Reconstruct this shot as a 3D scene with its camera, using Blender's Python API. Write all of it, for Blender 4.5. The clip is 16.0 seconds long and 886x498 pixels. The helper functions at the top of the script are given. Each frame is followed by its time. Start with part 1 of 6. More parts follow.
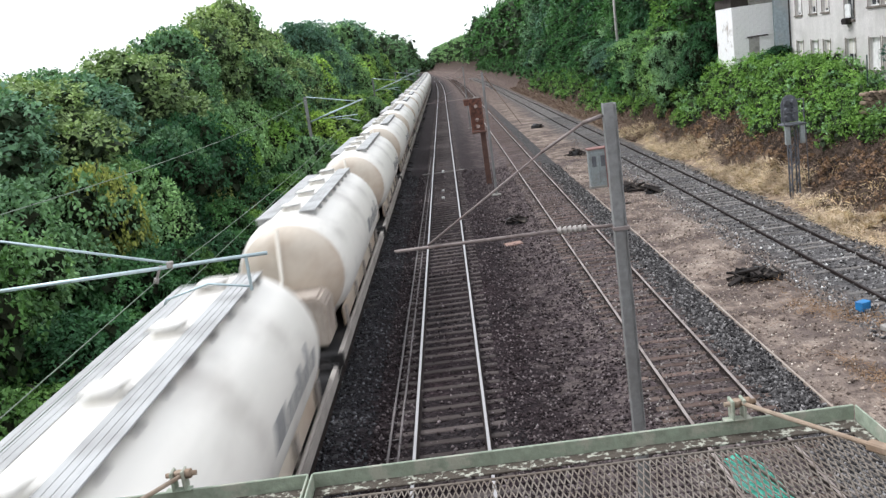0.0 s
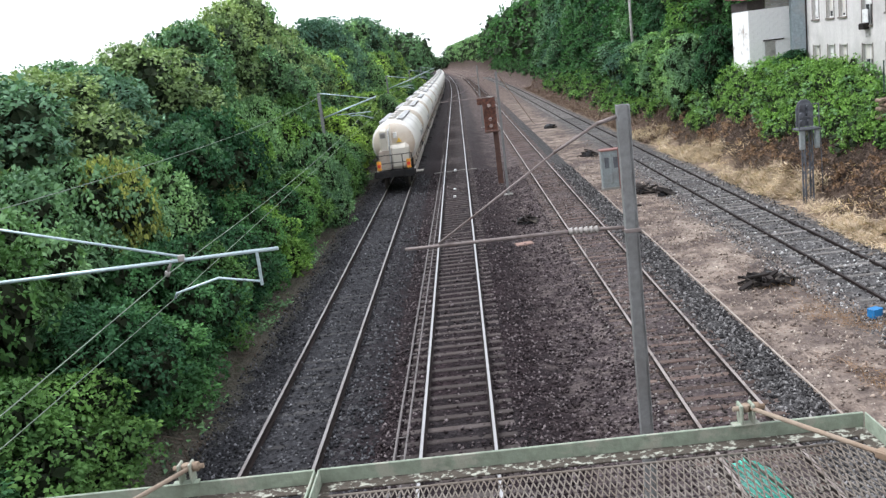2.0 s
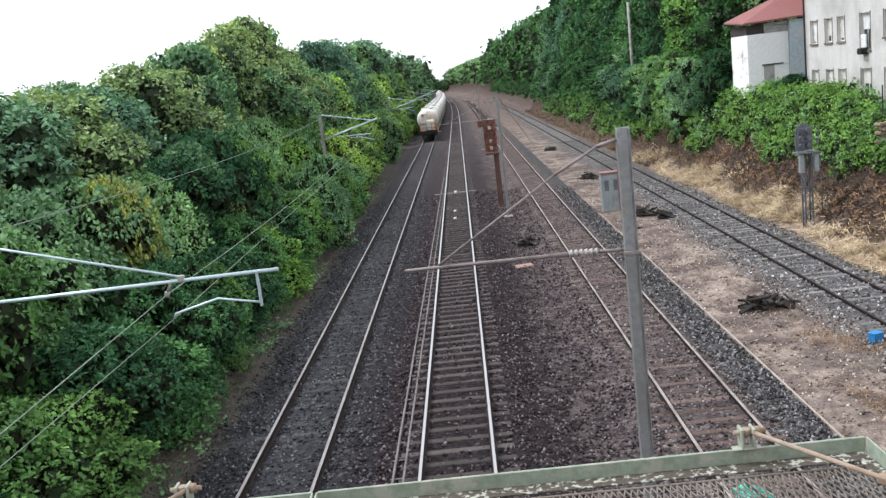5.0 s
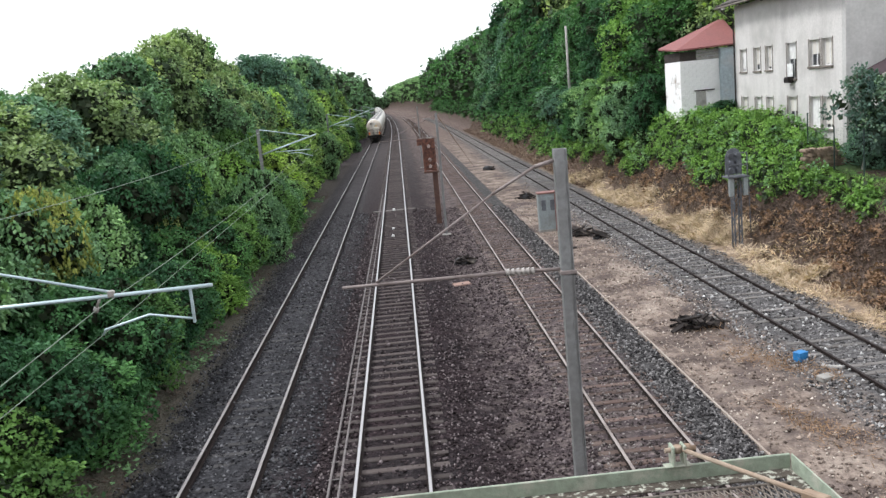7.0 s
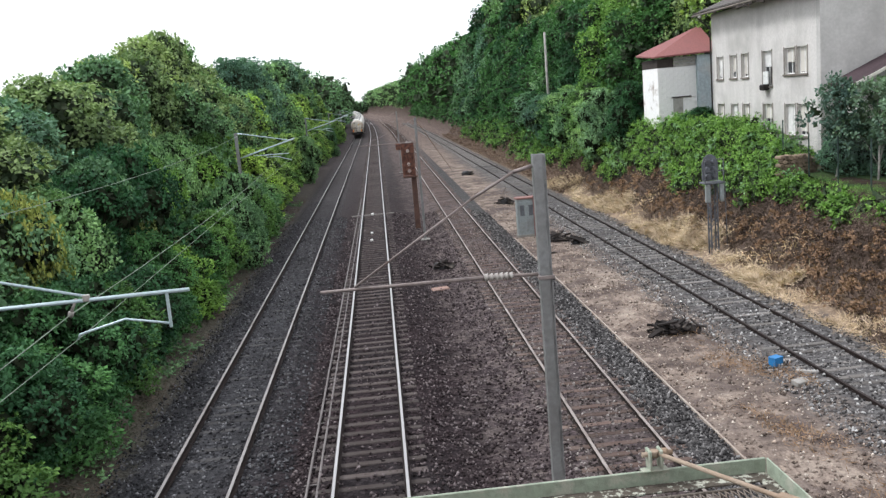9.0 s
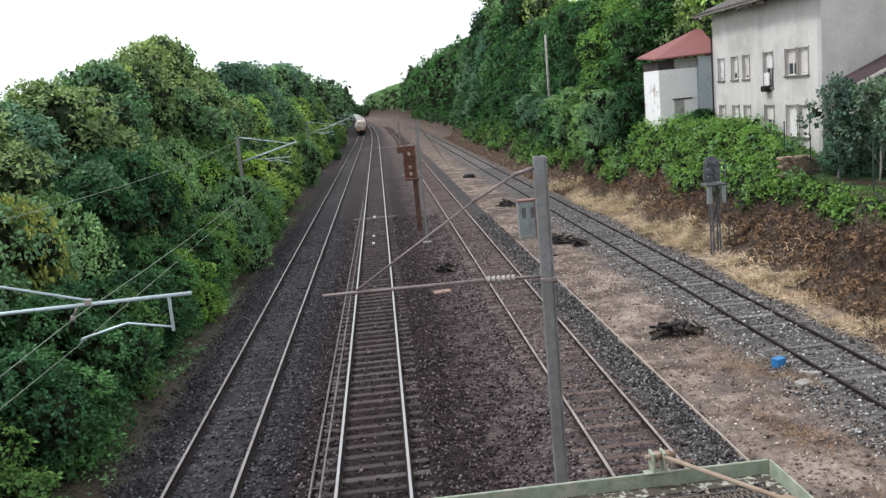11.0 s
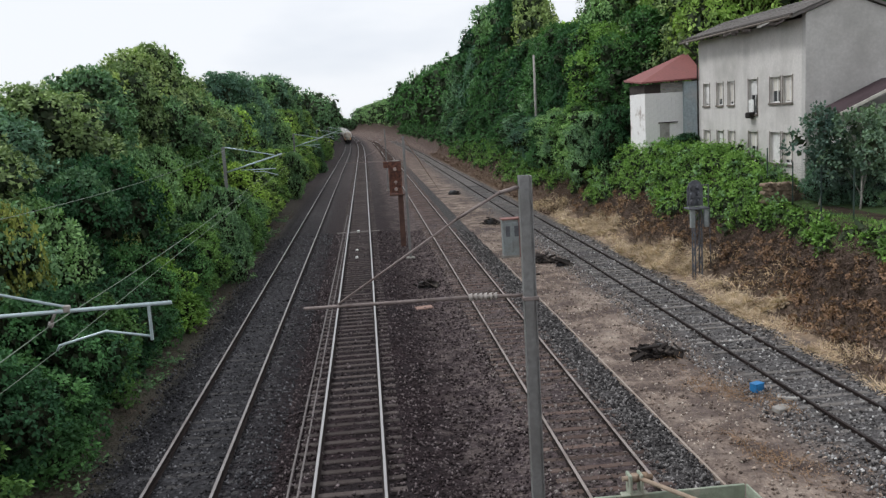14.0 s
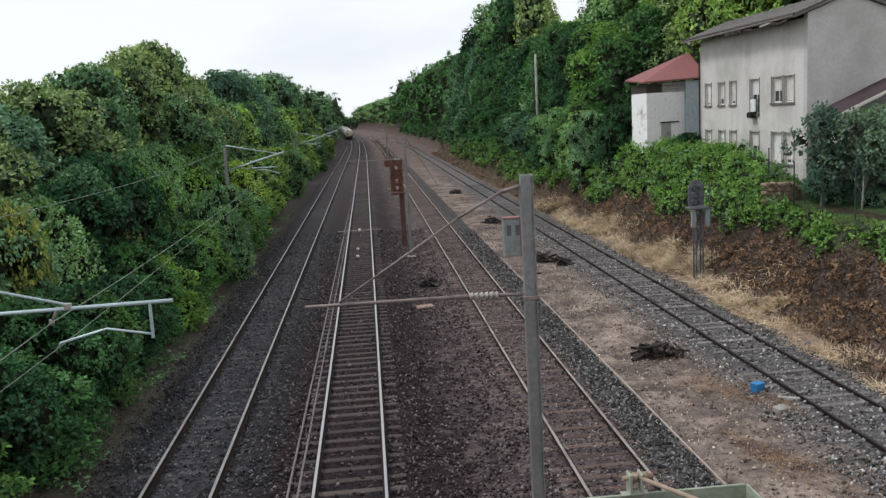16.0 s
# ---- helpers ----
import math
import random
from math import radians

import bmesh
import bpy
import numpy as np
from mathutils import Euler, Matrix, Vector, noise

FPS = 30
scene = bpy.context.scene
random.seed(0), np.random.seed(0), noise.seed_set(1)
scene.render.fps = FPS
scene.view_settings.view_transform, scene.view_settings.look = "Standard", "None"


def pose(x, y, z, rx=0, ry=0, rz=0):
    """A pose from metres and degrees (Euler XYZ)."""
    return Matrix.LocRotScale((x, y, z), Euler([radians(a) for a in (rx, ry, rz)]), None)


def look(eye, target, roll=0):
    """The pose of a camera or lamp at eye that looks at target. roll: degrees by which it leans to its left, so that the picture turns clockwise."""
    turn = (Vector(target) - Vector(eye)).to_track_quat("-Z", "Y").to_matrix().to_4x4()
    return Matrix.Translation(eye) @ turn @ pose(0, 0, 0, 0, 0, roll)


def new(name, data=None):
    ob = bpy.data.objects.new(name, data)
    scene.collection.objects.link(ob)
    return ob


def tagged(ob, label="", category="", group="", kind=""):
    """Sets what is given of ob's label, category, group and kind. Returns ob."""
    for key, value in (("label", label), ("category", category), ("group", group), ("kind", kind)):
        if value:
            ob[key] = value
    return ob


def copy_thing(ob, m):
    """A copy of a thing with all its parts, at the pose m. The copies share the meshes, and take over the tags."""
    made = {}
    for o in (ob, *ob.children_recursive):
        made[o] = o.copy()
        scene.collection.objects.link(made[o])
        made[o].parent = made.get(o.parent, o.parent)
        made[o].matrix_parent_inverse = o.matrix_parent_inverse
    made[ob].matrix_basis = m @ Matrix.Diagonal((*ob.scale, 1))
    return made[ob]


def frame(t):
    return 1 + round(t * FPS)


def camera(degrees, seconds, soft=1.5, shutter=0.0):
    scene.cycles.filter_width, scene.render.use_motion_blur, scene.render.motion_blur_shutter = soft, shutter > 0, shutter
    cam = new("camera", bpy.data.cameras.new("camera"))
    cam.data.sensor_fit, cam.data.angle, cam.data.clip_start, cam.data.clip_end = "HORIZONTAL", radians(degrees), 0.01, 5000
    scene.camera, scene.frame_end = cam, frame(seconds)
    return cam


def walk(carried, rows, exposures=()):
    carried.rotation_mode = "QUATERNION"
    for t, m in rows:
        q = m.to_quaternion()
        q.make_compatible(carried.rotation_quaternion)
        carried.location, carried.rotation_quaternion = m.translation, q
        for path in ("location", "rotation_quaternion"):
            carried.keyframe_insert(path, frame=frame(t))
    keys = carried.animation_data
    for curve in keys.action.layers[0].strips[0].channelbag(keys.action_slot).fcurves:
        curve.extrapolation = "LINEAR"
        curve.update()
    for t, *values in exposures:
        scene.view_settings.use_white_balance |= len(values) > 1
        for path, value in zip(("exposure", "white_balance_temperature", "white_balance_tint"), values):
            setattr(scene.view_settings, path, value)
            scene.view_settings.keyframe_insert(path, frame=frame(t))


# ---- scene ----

# camera: stands on a footbridge, only turning
EYE = Vector((0.0, 0.0, 7.566))
cam = camera(54.0, 16.0, soft=1.4, shutter=0.5)


def turned(yaw, pitch, roll):
    a, b = radians(yaw), radians(pitch)
    ahead = Vector((-math.sin(a) * math.cos(b), math.cos(a) * math.cos(b), math.sin(b)))
    return look(EYE, EYE + ahead * 10, roll)


WALK = [
    (0.0, 1.53, -12.19, -7.95), (0.5, 1.89, -12.19, -7.82), (1.0, 1.92, -12.18, -7.74), (1.5, 1.96, -12.20, -7.38),
    (2.0, 2.25, -12.19, -7.02), (2.5, 2.29, -12.20, -6.79), (3.0, 2.28, -12.02, -6.70), (3.5, 2.29, -11.78, -6.61),
    (4.0, 2.27, -11.46, -6.70), (6.3, 0.82, -10.08, -6.51), (6.5, -0.40, -10.06, -6.06), (7.0, -2.18, -10.04, -5.27),
    (7.5, -3.18, -10.02, -4.69), (8.0, -3.64, -9.87, -4.62), (8.5, -3.65, -9.83, -4.70), (9.0, -3.63, -9.85, -4.85),
    (11.5, -3.52, -9.59, -5.12), (12.0, -3.53, -9.53, -5.10), (12.5, -4.21, -9.41, -4.70), (13.0, -4.49, -8.98, -4.44),
    (13.5, -4.73, -8.66, -3.79), (14.0, -4.71, -8.67, -3.33), (14.5, -4.69, -8.69, -3.14), (15.0, -4.69, -8.71, -3.17),
    (15.5, -4.65, -8.73, -3.21), (16.0, -4.64, -8.74, -3.15)]
walk(cam, [(t, turned(a, b, c)) for t, a, b, c in WALK],
     exposures=[(0.0, 0.08, 5800, 10), (1.0, 0.17, 5750, 10), (2.0, 0.24, 5700, 10), (4.0, 0.27, 5700, 10), (7.0, 0.16, 5850, 10), (9.0, 0.08, 5850, 10),
                (12.0, -0.10, 5850, 10), (12.5, -0.20, 5850, 10), (13.0, -0.50, 5900, 10), (13.5, -0.55, 5900, 10), (15.0, -0.53, 5900, 10), (16.0, -0.49, 5900, 10)])

# ---- light: a bright overcast evening sky ----
world = bpy.data.worlds.new("overcast_sky")
scene.world = world
world.use_nodes = True
wn, wl = world.node_tree.nodes, world.node_tree.links
wn.clear()
w_out = wn.new("ShaderNodeOutputWorld")
w_bg = wn.new("ShaderNodeBackground")
w_sky = wn.new("ShaderNodeTexSky")
w_sky.sky_type, w_sky.sun_disc = "NISHITA", False
w_sky.sun_elevation, w_sky.sun_rotation = radians(53), radians(-73)
w_gain = wn.new("ShaderNodeVectorMath")
w_gain.operation = "SCALE"
w_gain.inputs["Scale"].default_value = 0.10
w_co = wn.new("ShaderNodeTexCoord")
w_map = wn.new("ShaderNodeMapping")
w_map.inputs["Scale"].default_value = (1.0, 1.0, 3.2)
w_noise = wn.new("ShaderNodeTexNoise")
w_noise.inputs["Scale"].default_value, w_noise.inputs["Detail"].default_value = 2.6, 6
w_ramp = wn.new("ShaderNodeValToRGB")
w_ramp.color_ramp.elements[0].position, w_ramp.color_ramp.elements[0].color = 0.33, (1.50, 1.48, 1.45, 1)
w_ramp.color_ramp.elements[1].position, w_ramp.color_ramp.elements[1].color = 0.47, (1.72, 1.66, 1.58, 1)
w_mix = wn.new("ShaderNodeMix")
w_mix.data_type = "RGBA"
w_mix.inputs["Factor"].default_value = 0.88
wl.new(w_sky.outputs["Color"], w_gain.inputs[0])
wl.new(w_co.outputs["Generated"], w_map.inputs["Vector"])
wl.new(w_map.outputs["Vector"], w_noise.inputs["Vector"])
wl.new(w_noise.outputs["Fac"], w_ramp.inputs["Fac"])
wl.new(w_gain.outputs["Vector"], w_mix.inputs["A"])
wl.new(w_ramp.outputs["Color"], w_mix.inputs["B"])
wl.new(w_mix.outputs["Result"], w_bg.inputs["Color"])
w_bg.inputs["Strength"].default_value = 0.91
wl.new(w_bg.outputs["Background"], w_out.inputs["Surface"])

sun_data = bpy.data.lights.new("sun", "SUN")
sun_data.energy, sun_data.angle, sun_data.color = 2.7, radians(12), (1.0, 0.95, 0.88)
sun = new("sun", sun_data)
sun.matrix_world = look((-26, 8, 36), (0, 0, 0))


# ---- materials ----
def nodes_of(name):
    m = bpy.data.materials.new(name)
    m.use_nodes = True
    nt = m.node_tree
    return m, nt, nt.nodes["Principled BSDF"]


def noise_node(nt, scale, detail=5.0, vec=None, rough=0.6):
    n = nt.nodes.new("ShaderNodeTexNoise")
    n.inputs["Scale"].default_value, n.inputs["Detail"].default_value = scale, detail
    n.inputs["Roughness"].default_value = rough
    if vec is not None:
        nt.links.new(vec, n.inputs["Vector"])
    return n.outputs["Fac"]


def ramp(nt, fac, stops):
    r = nt.nodes.new("ShaderNodeValToRGB")
    e = r.color_ramp.elements
    while len(e) < len(stops):
        e.new(0.5)
    for el, (p, c) in zip(e, stops):
        el.position, el.color = p, (*c, 1)
    nt.links.new(fac, r.inputs["Fac"])
    return r.outputs["Color"]


def mix(nt, fac, a, b, kind="MIX"):
    m = nt.nodes.new("ShaderNodeMix")
    m.data_type, m.blend_type = "RGBA", kind
    for key, v in (("Factor", fac), ("A", a), ("B", b)):
        sock = m.inputs[key]
        if isinstance(v, (int, float)):
            sock.default_value = v
        elif isinstance(v, tuple):
            sock.default_value = (*v, 1)
        else:
            nt.links.new(v, sock)
    return m.outputs["Result"]


def bump(nt, height, strength, dist, bsdf):
    b = nt.nodes.new("ShaderNodeBump")
    b.inputs["Strength"].default_value, b.inputs["Distance"].default_value = strength, dist
    nt.links.new(height, b.inputs["Height"])
    nt.links.new(b.outputs["Normal"], bsdf.inputs["Normal"])


def scaled(c, k):
    return tuple(v * k for v in c)


def surface(name, base, rough=0.7, metal=0.0, grain=20.0, stain=1.2, dirt=None, dirt_at=(0.45, 0.75), relief=0.25,
            spread=0.25, per_object=0.0, runs=0.0):
    """A weathered surface: fine grain, broad stains of a second colour, fine relief."""
    m, nt, bsdf = nodes_of(name)
    co = nt.nodes.new("ShaderNodeTexCoord").outputs["Object"]
    fine = noise_node(nt, grain, 6, co)
    broad = noise_node(nt, stain, 5, co)
    col = ramp(nt, fine, [(0.25, scaled(base, 1 - spread)), (0.75, scaled(base, 1 + spread))])
    dirt = dirt or scaled(base, 0.55)
    mask = ramp(nt, broad, [(dirt_at[0], (0, 0, 0)), (dirt_at[1], (1, 1, 1))])
    col = mix(nt, mask, col, dirt)
    if runs:
        tall = nt.nodes.new("ShaderNodeMapping")
        tall.inputs["Scale"].default_value = (1.0, 1.0, 0.12)
        nt.links.new(co, tall.inputs["Vector"])
        col = mix(nt, ramp(nt, noise_node(nt, 1.3, 6, tall.outputs["Vector"], 0.75), [(0.46, (0, 0, 0)), (0.74, (runs,) * 3)]), col, dirt)
    if per_object:
        info = nt.nodes.new("ShaderNodeObjectInfo")
        k = ramp(nt, info.outputs["Random"], [(0, (1 - per_object,) * 3), (1, (1 + per_object,) * 3)])
        col = mix(nt, 1.0, col, k, "MULTIPLY")
    nt.links.new(col, bsdf.inputs["Base Color"])
    bsdf.inputs["Roughness"].default_value, bsdf.inputs["Metallic"].default_value = rough, metal
    if rough >= 0.8:
        bsdf.inputs["Specular IOR Level"].default_value = 0.18
    bump(nt, fine, relief, 0.02, bsdf)
    return m


def leaf_material(name, low, high, back=0.15, dry=False):
    m, nt, bsdf = nodes_of(name)
    geo = nt.nodes.new("ShaderNodeNewGeometry")
    info = nt.nodes.new("ShaderNodeObjectInfo")
    co = nt.nodes.new("ShaderNodeTexCoord").outputs["Object"]
    patch = noise_node(nt, 0.7, 3, co)
    high = high if dry else scaled(high, 1.32)
    half = tuple(a * 0.62 + b * 0.38 for a, b in zip(low, high))
    if dry:
        half = tuple(0.35 * a + 0.65 * b for a, b in zip(low, high))
    leaf = ramp(nt, geo.outputs["Random Per Island"], [(0.0, scaled(half, 1.1)), (0.8, scaled(high, 0.88)), (1.0, scaled(high, 1.15))])
    k = ramp(nt, info.outputs["Random"], [(0, (0.6, 0.66, 0.7)), (0.5, (1, 1, 1)), (1, (1.40, 1.32, 1.0))])
    col = mix(nt, 1.0, leaf, k, "MULTIPLY")
    shade = ramp(nt, patch, [(0.3, (0.62, 0.58, 0.56)), (0.7, (1.3, 1.3, 1.3))] if dry else [(0.32, (0.55, 0.60, 0.66)), (0.68, (1.38, 1.40, 1.22))])
    col = mix(nt, 1.0, col, shade, "MULTIPLY")
    nt.links.new(col, bsdf.inputs["Base Color"])
    bsdf.inputs["Roughness"].default_value = 0.55
    bsdf.inputs["Specular IOR Level"].default_value = 0.08
    tr = nt.nodes.new("ShaderNodeBsdfTranslucent")
    nt.links.new(mix(nt, 1.0, col, (1.2, 1.4, 0.75), "MULTIPLY"), tr.inputs["Color"])
    ms = nt.nodes.new("ShaderNodeMixShader")
    ms.inputs[0].default_value = back
    out = nt.nodes["Material Output"]
    nt.links.new(bsdf.outputs[0], ms.inputs[1])
    nt.links.new(tr.outputs[0], ms.inputs[2])
    nt.links.new(ms.outputs[0], out.inputs["Surface"])
    return m


def ground_material():
    m, nt, bsdf = nodes_of("railway_ground")
    pos = nt.nodes.new("ShaderNodeNewGeometry").outputs["Position"]
    sep = nt.nodes.new("ShaderNodeSeparateXYZ")
    nt.links.new(pos, sep.inputs[0])
    fine = noise_node(nt, 7, 5, pos, 0.8)
    mid = noise_node(nt, 1.7, 5, pos)
    broad = noise_node(nt, 0.33, 5, pos)
    vor = nt.nodes.new("ShaderNodeTexVoronoi")
    vor.inputs["Scale"].default_value = 11
    nt.links.new(pos, vor.inputs["Vector"])
    stone = vor.outputs["Color"]
    tint = nt.nodes.new("ShaderNodeSeparateColor")
    nt.links.new(stone, tint.inputs[0])
    # the edge between two zones wanders with the broad noise
    wob = nt.nodes.new("ShaderNodeMath")
    wob.operation = "MULTIPLY_ADD"
    wob.inputs[1].default_value, wob.inputs[2].default_value = 2.4, -1.2
    nt.links.new(mid, wob.inputs[0])
    xs = nt.nodes.new("ShaderNodeMath")
    # x measured from the line, which swings to the left far off
    ahead = nt.nodes.new("ShaderNodeMath")
    ahead.operation, ahead.use_clamp = "SUBTRACT", False
    ahead.inputs[1].default_value = 180
    nt.links.new(sep.outputs["Y"], ahead.inputs[0])
    past_it = nt.nodes.new("ShaderNodeMath")
    past_it.operation = "MAXIMUM"
    past_it.inputs[1].default_value = 0
    nt.links.new(ahead.outputs[0], past_it.inputs[0])
    square = nt.nodes.new("ShaderNodeMath")
    square.operation = "MULTIPLY"
    nt.links.new(past_it.outputs[0], square.inputs[0])
    nt.links.new(past_it.outputs[0], square.inputs[1])
    along = nt.nodes.new("ShaderNodeMath")
    along.operation = "MULTIPLY_ADD"
    along.inputs[1].default_value = 7.3e-5
    nt.links.new(square.outputs[0], along.inputs[0])
    nt.links.new(sep.outputs["X"], along.inputs[2])
    nt.links.new(along.outputs[0], xs.inputs[0])
    nt.links.new(wob.outputs[0], xs.inputs[1])

    def past(x, soft, src=xs.outputs[0]):
        r = nt.nodes.new("ShaderNodeMapRange")
        r.inputs["From Min"].default_value, r.inputs["From Max"].default_value = x - soft, x + soft
        nt.links.new(src, r.inputs["Value"])
        return r.outputs["Result"]

    def stones(dark, light):
        c = ramp(nt, tint.outputs[0], [(0.0, dark), (0.7, light), (0.93, scaled(light, 1.35)), (1.0, scaled(light, 2.0))])
        return mix(nt, 0.5, c, ramp(nt, fine, [(0.3, scaled(dark, 0.7)), (0.7, scaled(light, 1.2))]))
    ballast = mix(nt, ramp(nt, broad, [(0.35, (0, 0, 0)), (0.65, (1, 1, 1))]), stones((0.006, 0.005, 0.006), (0.029, 0.024, 0.025)),
                  stones((0.007, 0.005, 0.006), (0.034, 0.023, 0.025)))
    grey = stones((0.011, 0.011, 0.012), (0.052, 0.051, 0.055))
    brown = mix(nt, ramp(nt, mid, [(0.42, (0, 0, 0)), (0.6, (1, 1, 1))]), stones((0.022, 0.018, 0.019), (0.090, 0.070, 0.071)), stones((0.038, 0.031, 0.030), (0.160, 0.130, 0.121)))
    dark = stones((0.022, 0.021, 0.022), (0.100, 0.095, 0.093))
    pale = stones((0.036, 0.034, 0.034), (0.135, 0.128, 0.126))
    patchy = noise_node(nt, 0.75, 6, pos, 0.68)
    soil = ramp(nt, patchy, [(0.34, (0.062, 0.049, 0.045)), (0.45, (0.145, 0.114, 0.098)), (0.54, (0.27, 0.215, 0.177)), (0.68, (0.41, 0.345, 0.285))])
    soil = mix(nt, ramp(nt, fine, [(0.4, (0, 0, 0)), (0.7, (0.55, 0.55, 0.55))]), soil, (0.13, 0.10, 0.086))
    lengthwise = nt.nodes.new("ShaderNodeMapping")
    lengthwise.inputs["Scale"].default_value = (1.0, 0.22, 1.0)
    nt.links.new(pos, lengthwise.inputs["Vector"])
    streak = noise_node(nt, 4.5, 6, lengthwise.outputs["Vector"], 0.72)
    soil = mix(nt, ramp(nt, streak, [(0.34, (0.6, 0.6, 0.6)), (0.46, (0, 0, 0))]), soil, (0.12, 0.09, 0.076))
    soil = mix(nt, ramp(nt, streak, [(0.56, (0, 0, 0)), (0.70, (0.6, 0.6, 0.6))]), soil, (0.48, 0.385, 0.305))
    soil = mix(nt, ramp(nt, broad, [(0.5, (0, 0, 0)), (0.68, (0.8, 0.8, 0.8))]), soil, brown)
    straw = ramp(nt, mid, [(0.3, (0.20, 0.145, 0.105)), (0.6, (0.42, 0.32, 0.22))])
    straw = mix(nt, ramp(nt, fine, [(0.35, (0, 0, 0)), (0.65, (0.7, 0.7, 0.7))]), straw, (0.10, 0.072, 0.055))
    earth = ramp(nt, mid, [(0.3, (0.032, 0.026, 0.020)), (0.6, (0.075, 0.054, 0.042)), (0.8, (0.046, 0.062, 0.026))])
    verge = ramp(nt, mid, [(0.3, (0.075, 0.07, 0.056)), (0.55, (0.125, 0.112, 0.088)), (0.7, (0.05, 0.068, 0.028))])
    raw = along.outputs[0]
    col = mix(nt, past(-8.6, 0.5), earth, verge)
    col = mix(nt, past(-6.7, 0.45), col, grey)
    col = mix(nt, past(-3.3, 0.9), col, ballast)
    col = mix(nt, past(2.1, 0.9), col, brown)
    col = mix(nt, past(5.75, 0.25), col, dark)
    col = mix(nt, past(7.05, 0.06, raw), col, soil)
    col = mix(nt, past(10.2, 0.8), col, pale)
    col = mix(nt, past(13.9, 0.5), col, straw)
    col = mix(nt, past(15.5, 0.7), col, earth)
    # the ground far off is brown and dusty; painted haze lightens the track ballast
    far = nt.nodes.new("ShaderNodeMapRange")
    far.inputs["From Min"].default_value, far.inputs["From Max"].default_value = 95, 210
    nt.links.new(sep.outputs["Y"], far.inputs["Value"])
    dust = ramp(nt, mid, [(0.32, (0.058, 0.042, 0.038)), (0.5, (0.125, 0.092, 0.08)), (0.64, (0.24, 0.19, 0.165))])
    dusty = mix(nt, past(2.5, 1.5), ramp(nt, mid, [(0.3, (0.05, 0.043, 0.043)), (0.7, (0.085, 0.072, 0.07))]), mix(nt, past(16.5, 1.5), dust, earth))
    # distance haze, put into the ballast colour from 36 m on
    ballast_haze = nt.nodes.new("ShaderNodeMapRange")
    ballast_haze.inputs["From Min"].default_value, ballast_haze.inputs["From Max"].default_value = 36, 130
    nt.links.new(sep.outputs["Y"], ballast_haze.inputs["Value"])
    col = mix(nt, mix(nt, past(2.5, 1.5), ballast_haze.outputs["Result"], far.outputs["Result"]), col, dusty)
    nt.links.new(col, bsdf.inputs["Base Color"])
    bsdf.inputs["Roughness"].default_value = 0.95
    bsdf.inputs["Specular IOR Level"].default_value = 0.08
    h = nt.nodes.new("ShaderNodeMath")
    nt.links.new(fine, h.inputs[0])
    nt.links.new(vor.outputs["Distance"], h.inputs[1])
    bump(nt, h.outputs[0], 0.9, 0.05, bsdf)
    return m


